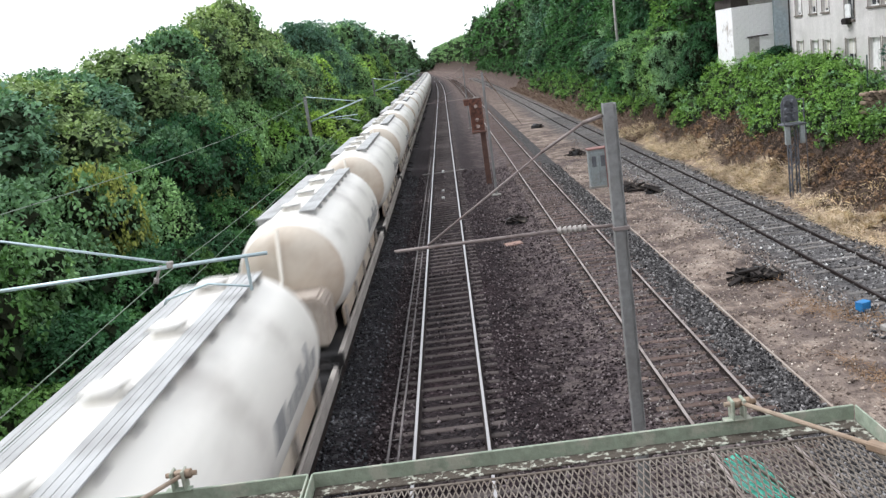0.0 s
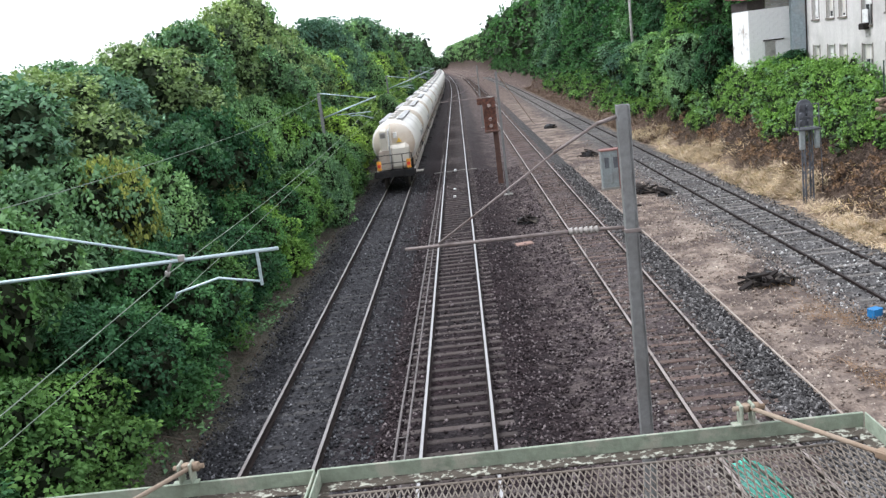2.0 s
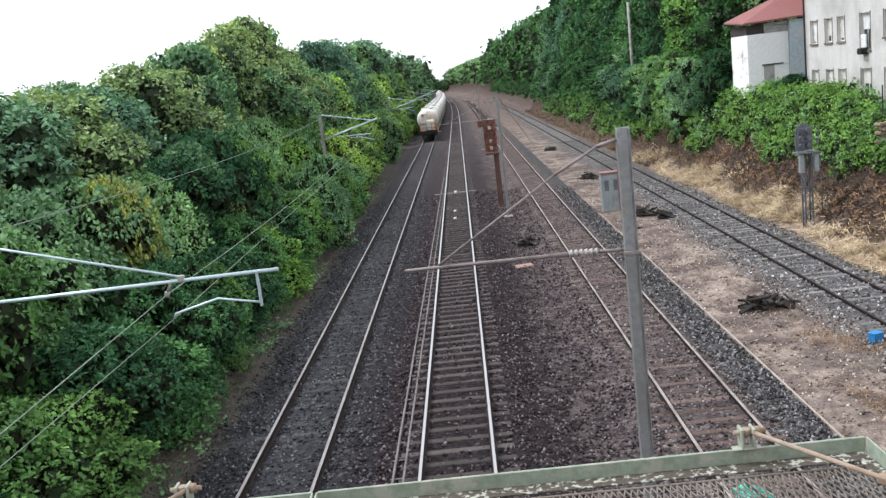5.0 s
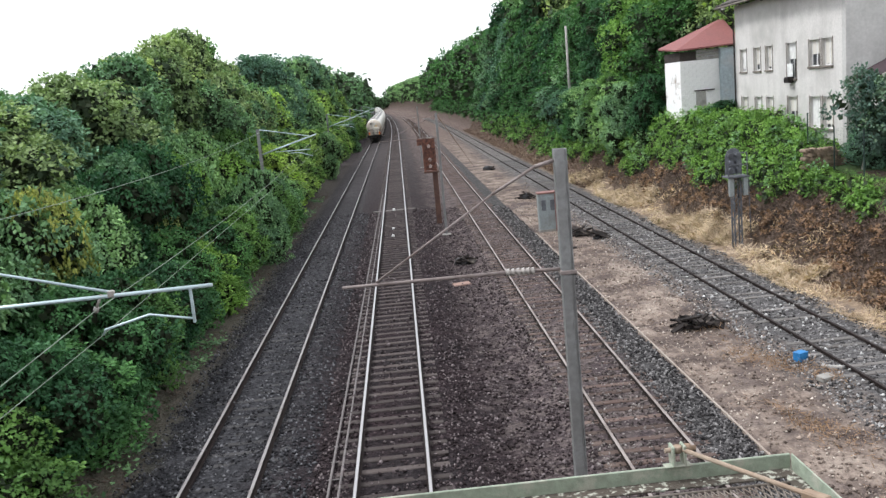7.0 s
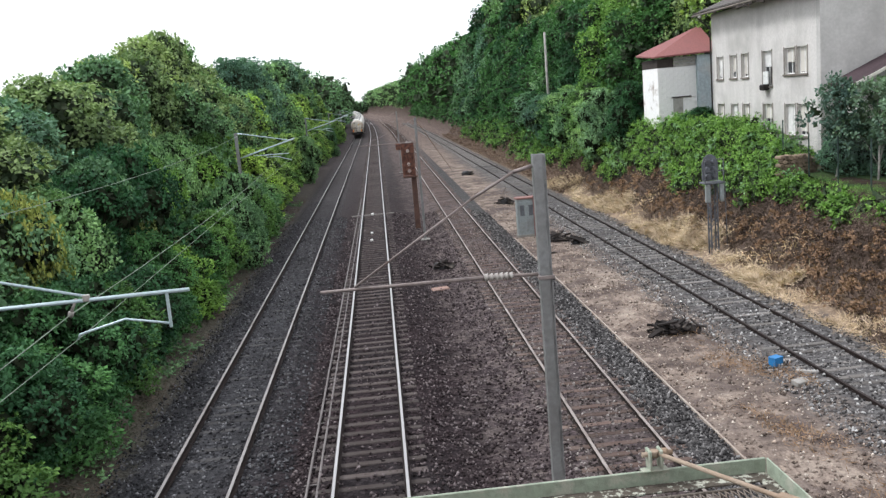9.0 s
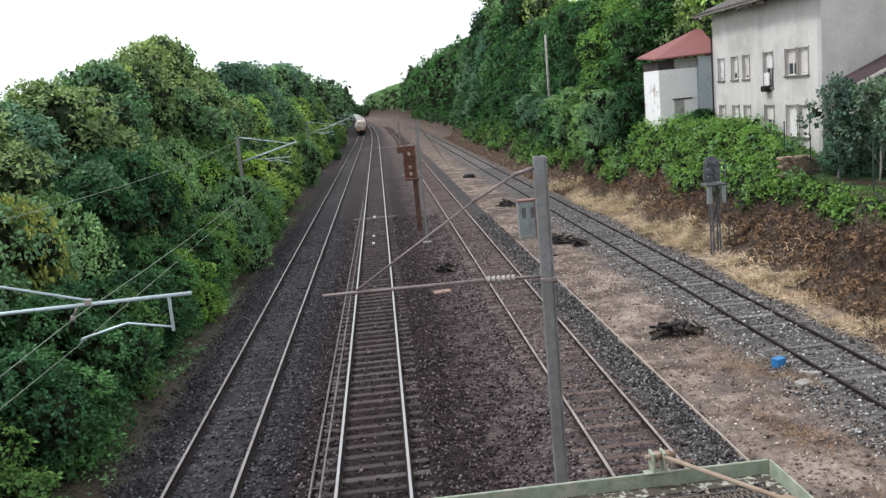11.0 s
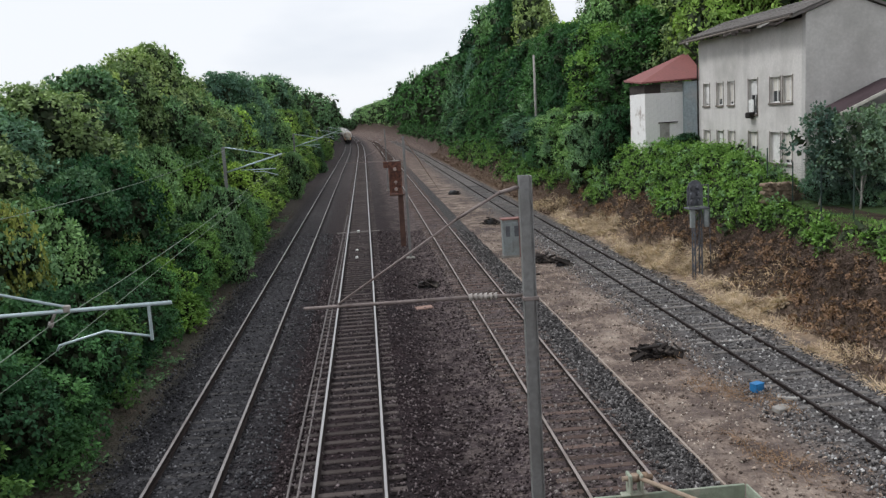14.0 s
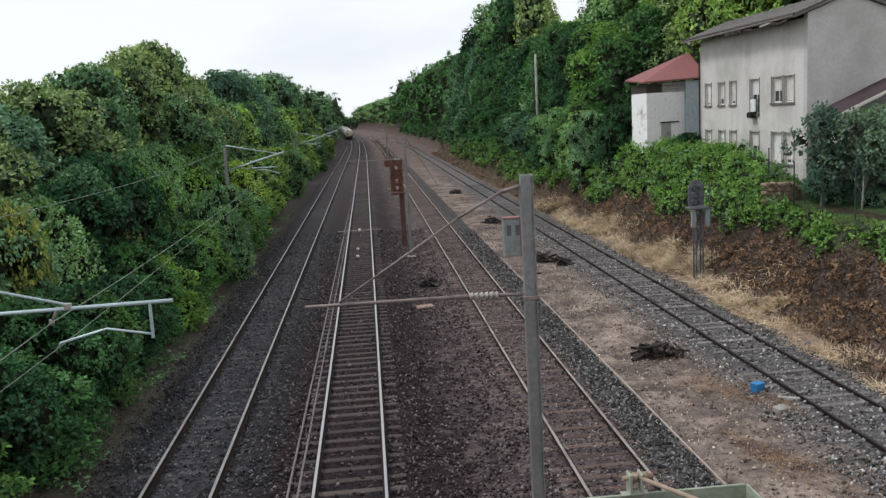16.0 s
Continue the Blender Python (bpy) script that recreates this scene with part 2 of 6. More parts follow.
M = {
    "ground": ground_material(),
    "rail_rust": surface("rail_side_rust", (0.024, 0.017, 0.015), 0.85, 0.0, 30, 2),
    "rail_shine": surface("rail_head_polished_steel", (0.50, 0.48, 0.47), 0.32, 0.95, 40, 0.8, (0.44, 0.41, 0.40), relief=0.03, spread=0.05),
    "rail_dull": surface("rail_head_dull_steel", (0.33, 0.305, 0.295), 0.45, 0.7, 40, 1.0, (0.20, 0.165, 0.15), relief=0.05),
    "rail_worn": surface("rail_head_rusting_steel", (0.34, 0.29, 0.265), 0.45, 0.5, 40, 1.0, (0.10, 0.065, 0.05), relief=0.05),
    "rail_dark": surface("rail_head_dark_rust", (0.038, 0.03, 0.028), 0.8, 0.1, 40, 1.0, relief=0.1),
    "sleeper": surface("sleeper_dusty_concrete", (0.074, 0.062, 0.058), 0.9, 0, 25, 1.5, (0.055, 0.042, 0.038), per_object=0.3),
    "sleeper_b": surface("sleeper_sooty_concrete", (0.046, 0.044, 0.045), 0.9, 0, 25, 1.5, (0.05, 0.047, 0.046), per_object=0.3),
    "sleeper_c": surface("sleeper_weathered_wood", (0.115, 0.085, 0.072), 0.9, 0, 25, 1.5, (0.08, 0.05, 0.042), per_object=0.35),
    "sleeper_d": surface("sleeper_grey_wood", (0.17, 0.158, 0.148), 0.9, 0, 25, 1.5, (0.12, 0.105, 0.095), per_object=0.35),
    "cable": surface("grey_cable_sheath", (0.16, 0.14, 0.135), 0.7, 0, 20, 2),
    "mast": surface("galvanised_mast_steel", (0.24, 0.24, 0.235), 0.55, 0.3, 14, 0.9, (0.15, 0.14, 0.13), relief=0.1),
    "arm_old": surface("rusted_arm_steel", (0.24, 0.20, 0.185), 0.7, 0.2, 20, 3, (0.13, 0.09, 0.075)),
    "arm_new": surface("bright_galvanised_tube", (0.50, 0.60, 0.62), 0.4, 0.4, 20, 3, (0.40, 0.48, 0.50), relief=0.05, spread=0.08),
    "porcelain": surface("insulator_porcelain", (0.36, 0.33, 0.30), 0.3, 0, 20, 3, relief=0.03),
    "wire": surface("tarnished_copper_wire", (0.20, 0.25, 0.185), 0.5, 0.4, 20, 1),
    "wire_brown": surface("rusty_stay_wire", (0.30, 0.20, 0.13), 0.7, 0.1, 20, 1),
    "rust_red": surface("rusted_red_paint", (0.19, 0.090, 0.066), 0.85, 0, 12, 5, (0.08, 0.045, 0.036), (0.42, 0.6)),
    "post_brown": surface("brown_rusted_post", (0.12, 0.07, 0.055), 0.85, 0, 12, 2, (0.07, 0.045, 0.04)),
    "lamp_white": surface("faded_white_panel", (0.42, 0.33, 0.29), 0.6, 0, 12, 3),
    "signal_grey": surface("dark_signal_grey", (0.125, 0.13, 0.145), 0.7, 0.1, 12, 2, (0.06, 0.06, 0.065)),
    "cabinet": surface("grey_green_cabinet_paint", (0.27, 0.30, 0.30), 0.6, 0, 12, 1.8, (0.19, 0.19, 0.18)),
    "cabinet_trim": surface("dull_red_brown_trim", (0.26, 0.13, 0.11), 0.7, 0, 12, 2),
    "tank": surface("cream_white_tank_paint", (0.74, 0.71, 0.65), 0.42, 0, 8, 0.6, (0.42, 0.385, 0.345), (0.50, 0.74), relief=0.04, spread=0.04),
    "tank_end": surface("stained_tank_end_paint", (0.58, 0.51, 0.42), 0.5, 0, 8, 0.4, (0.36, 0.25, 0.165), (0.42, 0.72), relief=0.04, spread=0.05),
    "tank_tail": surface("cream_tail_paint", (0.60, 0.555, 0.475), 0.5, 0, 8, 0.7, (0.50, 0.44, 0.36), (0.5, 0.8), relief=0.04, spread=0.05),
    "casing": surface("grimy_brown_grey_casing", (0.40, 0.345, 0.29), 0.7, 0, 8, 0.8, (0.26, 0.21, 0.17), (0.42, 0.7), relief=0.05),
    "walk": surface("walkway_grating_grey", (0.46, 0.46, 0.45), 0.6, 0.3, 18, 2, (0.22, 0.21, 0.20)),
    "chassis": surface("dusty_dark_underframe", (0.022, 0.021, 0.021), 0.85, 0, 14, 1.5, (0.06, 0.052, 0.047)),
    "chassis_pale": surface("dusty_pale_solebar", (0.33, 0.30, 0.27), 0.8, 0, 14, 1.5, (0.18, 0.16, 0.145)),
    "wheel": surface("wheel_steel", (0.10, 0.085, 0.075), 0.7, 0.4, 14, 2),
    "letters": surface("grey_lettering_paint", (0.24, 0.24, 0.24), 0.6, 0, 10, 3, (0.30, 0.29, 0.27)),
    "sign_yellow": surface("yellow_plate", (0.70, 0.45, 0.07), 0.5, 0, 10, 3),
    "sign_white": surface("white_plate", (0.75, 0.75, 0.72), 0.5, 0, 10, 3),
    "tail_red": surface("red_tail_disc", (0.75, 0.06, 0.03), 0.4, 0, 10, 3),
    "tail_amber": surface("amber_reflector", (0.90, 0.42, 0.05), 0.4, 0, 10, 3),
    "green_paint": surface("flaking_green_paint", (0.27, 0.31, 0.235), 0.75, 0, 22, 7, (0.36, 0.36, 0.29), (0.52, 0.60), relief=0.4),
    "lichen": surface("lichened_angle_iron", (0.085, 0.072, 0.058), 0.9, 0, 60, 34, (0.42, 0.42, 0.35), (0.53, 0.60), relief=0.6),
    "mesh_metal": surface("rusted_expanded_metal", (0.19, 0.165, 0.14), 0.8, 0.1, 20, 4, (0.12, 0.09, 0.07)),
    "rod_tan": surface("tan_rusted_rod", (0.31, 0.245, 0.185), 0.85, 0, 20, 4, (0.22, 0.14, 0.085)),
    "turquoise": surface("turquoise_paint", (0.20, 0.74, 0.60), 0.6, 0, 14, 5, (0.42, 0.78, 0.70), relief=0.1),
    "concrete": surface("bridge_concrete", (0.30, 0.285, 0.26), 0.9, 0, 12, 0.8),
    "render": surface("grey_house_render", (0.60, 0.575, 0.545), 0.95, 0, 9, 0.35, (0.38, 0.365, 0.34), (0.44, 0.72), spread=0.12, runs=0.5),
    "gable": surface("unpainted_gable_render", (0.52, 0.505, 0.48), 0.95, 0, 9, 0.3, (0.34, 0.325, 0.305), (0.42, 0.68), spread=0.12, runs=0.25),
    "roof_tile": surface("weathered_roof_tiles", (0.125, 0.115, 0.108), 0.9, 0, 9, 0.8, (0.21, 0.20, 0.185)),
    "roof_red": surface("red_sheet_roof", (0.23, 0.085, 0.078), 0.75, 0, 9, 0.8, (0.20, 0.08, 0.075)),
    "roof_brown": surface("brown_red_roof", (0.062, 0.042, 0.047), 0.8, 0, 9, 0.8),
    "frame_white": surface("white_window_frame", (0.76, 0.75, 0.72), 0.5, 0, 10, 2, spread=0.05),
    "sill": surface("grey_stone_sill", (0.20, 0.175, 0.15), 0.9, 0, 10, 2),
    "curtain": surface("pale_blind", (0.60, 0.57, 0.51), 0.9, 0, 4, 2, (0.50, 0.46, 0.41), spread=0.06),
    "white_block": surface("flaking_whitewash", (0.84, 0.83, 0.81), 0.9, 0, 7, 0.9, (0.40, 0.35, 0.30), (0.58, 0.68), spread=0.08),
    "blue_wall": surface("faded_pale_blue_wall", (0.40, 0.46, 0.48), 0.9, 0, 7, 0.9, (0.50, 0.50, 0.48)),
    "dark_wood": surface("dark_weathered_boards", (0.06, 0.05, 0.045), 0.9, 0, 9, 2),
    "grey_wood": surface("grey_weathered_boards", (0.36, 0.345, 0.32), 0.9, 0, 9, 2),
    "log": surface("split_firewood", (0.24, 0.18, 0.13), 0.9, 0, 9, 3, (0.10, 0.075, 0.06), per_object=0.35),
    "bark": surface("brown_grey_bark", (0.10, 0.08, 0.06), 0.95, 0, 9, 2, relief=0.6),
    "bark_pale": surface("pale_bark", (0.32, 0.30, 0.27), 0.95, 0, 9, 2, relief=0.4),
    "blue_plastic": surface("blue_plastic", (0.03, 0.19, 0.45), 0.4, 0, 9, 3, relief=0.05),
    "black_plastic": surface("black_plastic_sheet", (0.018, 0.017, 0.018), 0.5, 0, 9, 3),
    "scrap": surface("burnt_scrap_wood", (0.030, 0.025, 0.023), 0.9, 0, 9, 3, (0.10, 0.085, 0.07), (0.55, 0.7), per_object=0.5),
    "fence": surface("dark_green_fence", (0.03, 0.055, 0.045), 0.6, 0.1, 9, 3),
    # inner leaves of shrubs and crowns, with the shade put into their colour
    "shrub_shade": surface("shrub_inner_leaves_painted_shade", (0.020, 0.030, 0.014), 0.95, 0, 5, 1.5, (0.026, 0.024, 0.014), relief=0.6, spread=0.4),
    "inner_shade": surface("inner_leaves_painted_shade", (0.046, 0.068, 0.036), 0.95, 0, 5, 1.5, (0.056, 0.058, 0.035), relief=0.6, spread=0.4),
}
M["glass"] = nodes_of("window_glass")[0]
_g = M["glass"].node_tree.nodes["Principled BSDF"]
_g.inputs["Base Color"].default_value = (0.03, 0.035, 0.04, 1)
_g.inputs["Roughness"].default_value, _g.inputs["Specular IOR Level"].default_value = 0.08, 0.8

LEAF = {
    "mid": leaf_material("leaves_mid_green", (0.050, 0.105, 0.056), (0.196, 0.312, 0.158)),
    "dark": leaf_material("leaves_dark_green", (0.018, 0.052, 0.024), (0.062, 0.138, 0.062)),
    "blue": leaf_material("leaves_blue_green", (0.042, 0.092, 0.068), (0.150, 0.246, 0.168)),
    "light": leaf_material("leaves_yellow_green", (0.070, 0.130, 0.034), (0.300, 0.420, 0.120)),
    "olive": leaf_material("leaves_olive", (0.070, 0.112, 0.054), (0.262, 0.330, 0.150)),
    "vivid": leaf_material("creeper_vivid_green", (0.038, 0.092, 0.028), (0.142, 0.244, 0.072)),
    "silver": leaf_material("leaves_silver_green", (0.036, 0.070, 0.055), (0.125, 0.182, 0.142)),
    "rusty": leaf_material("leaves_turning_yellow", (0.072, 0.098, 0.036), (0.220, 0.240, 0.086)),
    "bracken": leaf_material("dead_bracken", (0.090, 0.062, 0.050), (0.235, 0.160, 0.124), 0.1, True),
    "straw": leaf_material("dry_straw_grass", (0.34, 0.262, 0.185), (0.72, 0.565, 0.41), 0.15, True),
}


# ---- mesh helpers ----
def part(name, bm, material, parent=None, label="", smooth=False):
    """Links a bmesh as one mesh object under a thing or a part."""
    me = bpy.data.meshes.new(name)
    bm.to_mesh(me)
    bm.free()
    for m in (material if isinstance(material, (list, tuple)) else [material]):
        me.materials.append(m)
    if smooth:
        me.polygons.foreach_set("use_smooth", [True] * len(me.polygons))
    ob = new(name, me)
    ob.parent = parent
    return tagged(ob, label)


def thing(name, label, category, group="", kind="", at=None):
    ob = new(name)
    ob.empty_display_size = 0.2
    if at is not None:
        ob.matrix_basis = at
    return tagged(ob, label, category, group, kind)


def box(bm, x0, x1, y0, y1, z0, z1, bevel=0.0, m=None, mat=0):
    tmp = bmesh.new()
    bmesh.ops.create_cube(tmp, size=1.0)
    bmesh.ops.transform(tmp, matrix=Matrix.LocRotScale(((x0 + x1) / 2, (y0 + y1) / 2, (z0 + z1) / 2), None, (x1 - x0, y1 - y0, z1 - z0)), verts=tmp.verts)
    if bevel:
        bmesh.ops.bevel(tmp, geom=tmp.edges[:], offset=bevel, segments=1, affect="EDGES")
    join(bm, tmp, m, mat)
    return bm


def join(bm, tmp, m=None, mat=0):
    if m is not None:
        bmesh.ops.transform(tmp, matrix=m, verts=tmp.verts)
    made = {v: bm.verts.new(v.co) for v in tmp.verts}
    for f in tmp.faces:
        nf = bm.faces.new([made[v] for v in f.verts])
        nf.material_index, nf.smooth = mat, f.smooth
    tmp.free()


def beam(bm, a, b, w, h=None, bevel=0.0, mat=0):
    """A square bar from a to b."""
    a, b = Vector(a), Vector(b)
    h = h or w
    m = Matrix.Translation((a + b) / 2) @ (b - a).to_track_quat("Z", "Y").to_matrix().to_4x4()
    n = (b - a).length / 2
    return box(bm, -w / 2, w / 2, -h / 2, h / 2, -n, n, bevel, m, mat)


def rod(bm, points, r, n=8, r1=None, mat=0):
    """A round bar through points, tapering from r to r1."""
    pts = [Vector(p) for p in points]
    r1 = r if r1 is None else r1
    rings = []
    for i, p in enumerate(pts):
        d = (pts[min(i + 1, len(pts) - 1)] - pts[max(i - 1, 0)]).normalized()
        q = d.to_track_quat("Z", "Y").to_matrix()
        k = r + (r1 - r) * i / max(len(pts) - 1, 1)
        rings.append([bm.verts.new(p + q @ Vector((math.cos(2 * math.pi * j / n) * k, math.sin(2 * math.pi * j / n) * k, 0))) for j in range(n)])
    for a, b in zip(rings, rings[1:]):
        for j in range(n):
            f = bm.faces.new((a[j], a[(j + 1) % n], b[(j + 1) % n], b[j]))
            f.smooth, f.material_index = True, mat
    for ring, rev in ((rings[0], True), (rings[-1], False)):
        bm.faces.new(ring[::-1] if rev else ring).material_index = mat
    return bm


def sweep(bm, outline, y0, y1, mats=None, cuts=1):
    """An outline in x and z drawn out along y."""
    rows = [[bm.verts.new((x, y0 + (y1 - y0) * k / cuts, z)) for x, z in outline] for k in range(cuts + 1)]
    n = len(outline)
    for a, b in zip(rows, rows[1:]):
        for j in range(n):
            f = bm.faces.new((a[j], b[j], b[(j + 1) % n], a[(j + 1) % n]))
            f.material_index = mats[j] if mats else 0
    bm.faces.new(rows[0])
    bm.faces.new(rows[-1][::-1])
    return bm


def cloud_mesh(name, verts, per_face, materials, index=None):
    """A mesh from arrays of separate faces with per_face corners each."""
    n = len(verts) // per_face
    me = bpy.data.meshes.new(name)
    me.vertices.add(n * per_face)
    me.vertices.foreach_set("co", np.asarray(verts, np.float32).ravel())
    me.loops.add(n * per_face)
    me.loops.foreach_set("vertex_index", np.arange(n * per_face, dtype=np.int32))
    me.polygons.add(n)
    me.polygons.foreach_set("loop_start", np.arange(0, n * per_face, per_face, dtype=np.int32))
    for m in materials:
        me.materials.append(m)
    if index is not None:
        me.polygons.foreach_set("material_index", np.asarray(index, np.int32))
    me.update(calc_edges=True)
    return me


RNG = np.random.default_rng(7)


def unit(v):
    return v / np.maximum(np.linalg.norm(v, axis=-1, keepdims=True), 1e-9)


def leaf_quads(pos, axis, normal, length, width):
    """Four corners a leaf: stalk, side, tip, side, a little folded."""
    side = unit(np.cross(axis, normal))
    up = unit(np.cross(side, axis))
    length, width = np.asarray(length)[:, None], np.asarray(width)[:, None]
    base, tip = pos, pos + axis * length
    mid = pos + axis * length * 0.45
    fold = up * width * 0.18
    return np.stack([base, mid + side * width / 2 + fold, tip, mid - side * width / 2 + fold], 1).reshape(-1, 3)


def lobes_leaves(lobes, count, size, up=0.2, per=10, seed=0):
    """Leaves in rounded sprigs over the outer skin of the lobes, denser on top, with gaps between the sprigs."""
    rng = np.random.default_rng(seed)
    lobes = np.asarray(lobes, float)
    area = lobes[:, 3] ** 2
    which = rng.choice(len(lobes), count // per, p=area / area.sum())
    c, r = lobes[which, :3], lobes[which, 3:4]
    d = unit(rng.normal(size=(len(which), 3)) + (0, 0, 0.35))
    squash = np.array((1.0, 1.0, 0.85))
    root = c + d * squash * r * rng.uniform(0.74, 1.08, (len(which), 1))
    wide = size * rng.uniform(0.7, 1.25, (len(which), 1))
    root, wide, d = (np.repeat(a, per, 0) for a in (root, wide, d))
    n = len(root)
    e = unit(rng.normal(size=(n, 3)) + d * 0.9 + (0, 0, up + 0.2))
    pos = root + e * wide * rng.uniform(0.35, 1.0, (n, 1))
    axis = unit(e * 0.8 + rng.normal(size=(n, 3)) * 0.55 - (0, 0, 0.25))
    normal = unit(e * 0.7 + d * 0.5 + rng.normal(size=(n, 3)) * 0.3 + (0, 0, 0.5))
    s = size * rng.uniform(0.65, 1.3, n)
    return leaf_quads(pos, axis, normal, s, s * 0.62)


def leafy(name, blobs, leaves, size, leaf, seed, heart, up=0.2, core="inner_shade"):
    """Leaves over the lobes, and large inner leaves in their hearts in a second material, dark as painted shade."""
    outer = lobes_leaves(blobs, leaves, size, up=up, seed=seed)
    rng = np.random.default_rng(seed + 1000)
    lobes = np.asarray(blobs, float)
    area = lobes[:, 3] ** 2
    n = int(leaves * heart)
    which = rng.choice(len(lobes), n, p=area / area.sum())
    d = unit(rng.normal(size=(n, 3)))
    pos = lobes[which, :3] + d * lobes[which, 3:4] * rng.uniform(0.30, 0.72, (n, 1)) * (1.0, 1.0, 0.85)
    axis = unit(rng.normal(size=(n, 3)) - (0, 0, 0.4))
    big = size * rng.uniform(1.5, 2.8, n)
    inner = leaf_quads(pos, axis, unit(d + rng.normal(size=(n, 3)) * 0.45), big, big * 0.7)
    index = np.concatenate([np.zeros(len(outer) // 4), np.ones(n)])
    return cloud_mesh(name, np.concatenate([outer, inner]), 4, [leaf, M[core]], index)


# ---- the ground ----
PROFILE_X = [-900, -120, -40, -22, -14, -10.5, -8.4, -7.4, -6.6, -6.0, -5.5, -3.4, -2.7, -2.2, -1.9, 0.3, 0.75, 1.6, 2.9, 3.45, 6.15, 6.9, 7.2, 8.6, 10.0, 10.6, 13.5, 14.2, 15.2, 16.2, 17.4, 18.4, 19.4, 26, 45, 120, 900]
PROFILE_Z = [8, 7, 5, 3.2, 1.7, 0.6, -0.25, -0.42, -0.40, -0.24, -0.20, -0.20, -0.30, -0.32, -0.20, -0.20, -0.24, -0.48, -0.50, -0.375, -0.375, -0.56, -0.62, -0.60, -0.66, -0.585, -0.585, -0.72, -0.45, 0.25, 1.45, 2.55, 2.72, 2.9, 3.6, 7, 8]


def bend(y):
    """How far the line has swung to the left, y metres ahead."""
    return -7.3e-5 * np.clip(np.asarray(y, float) - 180, 0, 900) ** 2


def ground_z(x, y):
    x, y = np.asarray(x, float), np.asarray(y, float)
    x = x - bend(y)
    z = np.interp(x, PROFILE_X, PROFILE_Z)
    hill = np.clip((y - 54) / 30, 0, 1) * np.interp(x, [16, 19, 27, 60, 200], [0, 0.6, 3.8, 8, 9])
    shelf = np.clip((y - 37) / 8, 0, 1) * np.interp(x, [15.4, 18.4, 19.4, 27, 60], [0, 1.75, 1.75, 1.5, 0])
    return z + hill + shelf


def make_ground():
    xs = np.unique(np.concatenate([np.array(PROFILE_X, float), np.arange(-14, 22, 0.35), [-500, -250, -80, -60, -30, 30, 36, 60, 80, 250, 500]]))
    ys = np.concatenate([np.arange(-40, 8, 8), np.arange(8, 60, 0.5), np.arange(60, 130, 2), np.arange(130, 420, 15), [450, 520, 600, 700, 850, 1100, 1500]])
    gx, gy = np.meshgrid(xs, ys)
    gx = gx + bend(gy)
    gz = ground_z(gx, gy)
    lump = RNG.normal(size=gz.shape) * np.where((gx > -9) & (gx < 16) & (gy < 70), 0.014, 0.0)
    gz = gz + lump
    nx, ny = len(xs), len(ys)
    i = np.arange((nx - 1) * (ny - 1))
    a = (i // (nx - 1)) * nx + i % (nx - 1)
    me = bpy.data.meshes.new("ground")
    me.from_pydata(np.stack([gx, gy, gz], -1).reshape(-1, 3).tolist(), [], np.stack([a, a + 1, a + nx + 1, a + nx], 1).tolist())
    me.materials.append(M["ground"])
    me.polygons.foreach_set("use_smooth", [True] * len(me.polygons))
    ob = new("ground", me)
    tagged(ob, "railway cutting floor of ballast, bare soil and dry grass", "ground", kind="structure")


make_ground()

# ---- tracks ----
RAIL = [(-0.075, -0.172), (0.075, -0.172), (0.075, -0.158), (0.012, -0.140), (0.010, -0.045), (0.036, -0.036), (0.036, -0.007),
        (0.029, 0.0), (-0.029, 0.0), (-0.036, -0.007), (-0.036, -0.036), (-0.010, -0.045), (-0.012, -0.140), (-0.075, -0.158)]
RAIL_MATS = [0, 0, 0, 0, 0, 0, 1, 1, 1, 0, 0, 0, 0, 0]


def sleeper_mesh(name, length, width, height, top, material):
    bm = bmesh.new()
    box(bm, -length / 2, length / 2, -width / 2, width / 2, top - height, top, 0.02)
    me = bpy.data.meshes.new(name)
    bm.to_mesh(me)
    bm.free()
    me.materials.append(material)
    return me


def swing(bm):
    for v in bm.verts:
        if v.co.y > 180:
            v.co.x += float(bend(v.co.y))


def railway_track(label, x, z, head, sleeper_material, y0, y1, single, sink, length, ragged, seed):
    rng = random.Random(seed)
    track = thing("railway_track", label, "railway track", kind="structure", at=pose(x, 0, z))
    for side in (-0.7525, 0.7525):
        bm = bmesh.new()
        sweep(bm, [(px + side, pz) for px, pz in RAIL], y0, y1, RAIL_MATS, 130)
        swing(bm)
        part("rail", bm, [M["rail_rust"], head], track)
    me = sleeper_mesh("sleeper", length, 0.21, 0.12, -0.16 - sink, sleeper_material)
    y, n = 9.0, 0
    rest = bmesh.new()
    for k in range(70):
        yy = 8.39 - 0.61 * k
        box(rest, -length / 2, length / 2, yy - 0.125, yy + 0.125, -0.28 - sink, -0.16 - sink)
    while y < 330:
        jig = (rng.uniform(-1, 1) * ragged, rng.uniform(-1, 1) * ragged, rng.uniform(-0.4, 0.3) * ragged, rng.uniform(-1, 1) * ragged * 25)
        if n < single:
            s = new("sleeper", me)
            s.parent = track
            s.matrix_basis = pose(jig[0], y + jig[1], jig[2], 0, 0, jig[3])
        else:
            box(rest, -length / 2, length / 2, y - 0.125, y + 0.125, -0.28 - sink, -0.16 - sink)
        y, n = y + 0.61, n + 1
    swing(rest)
    far = part("sleeper", rest, sleeper_material, track, "distant run of sleepers")
    tagged(far, kind="stuff")
    return track


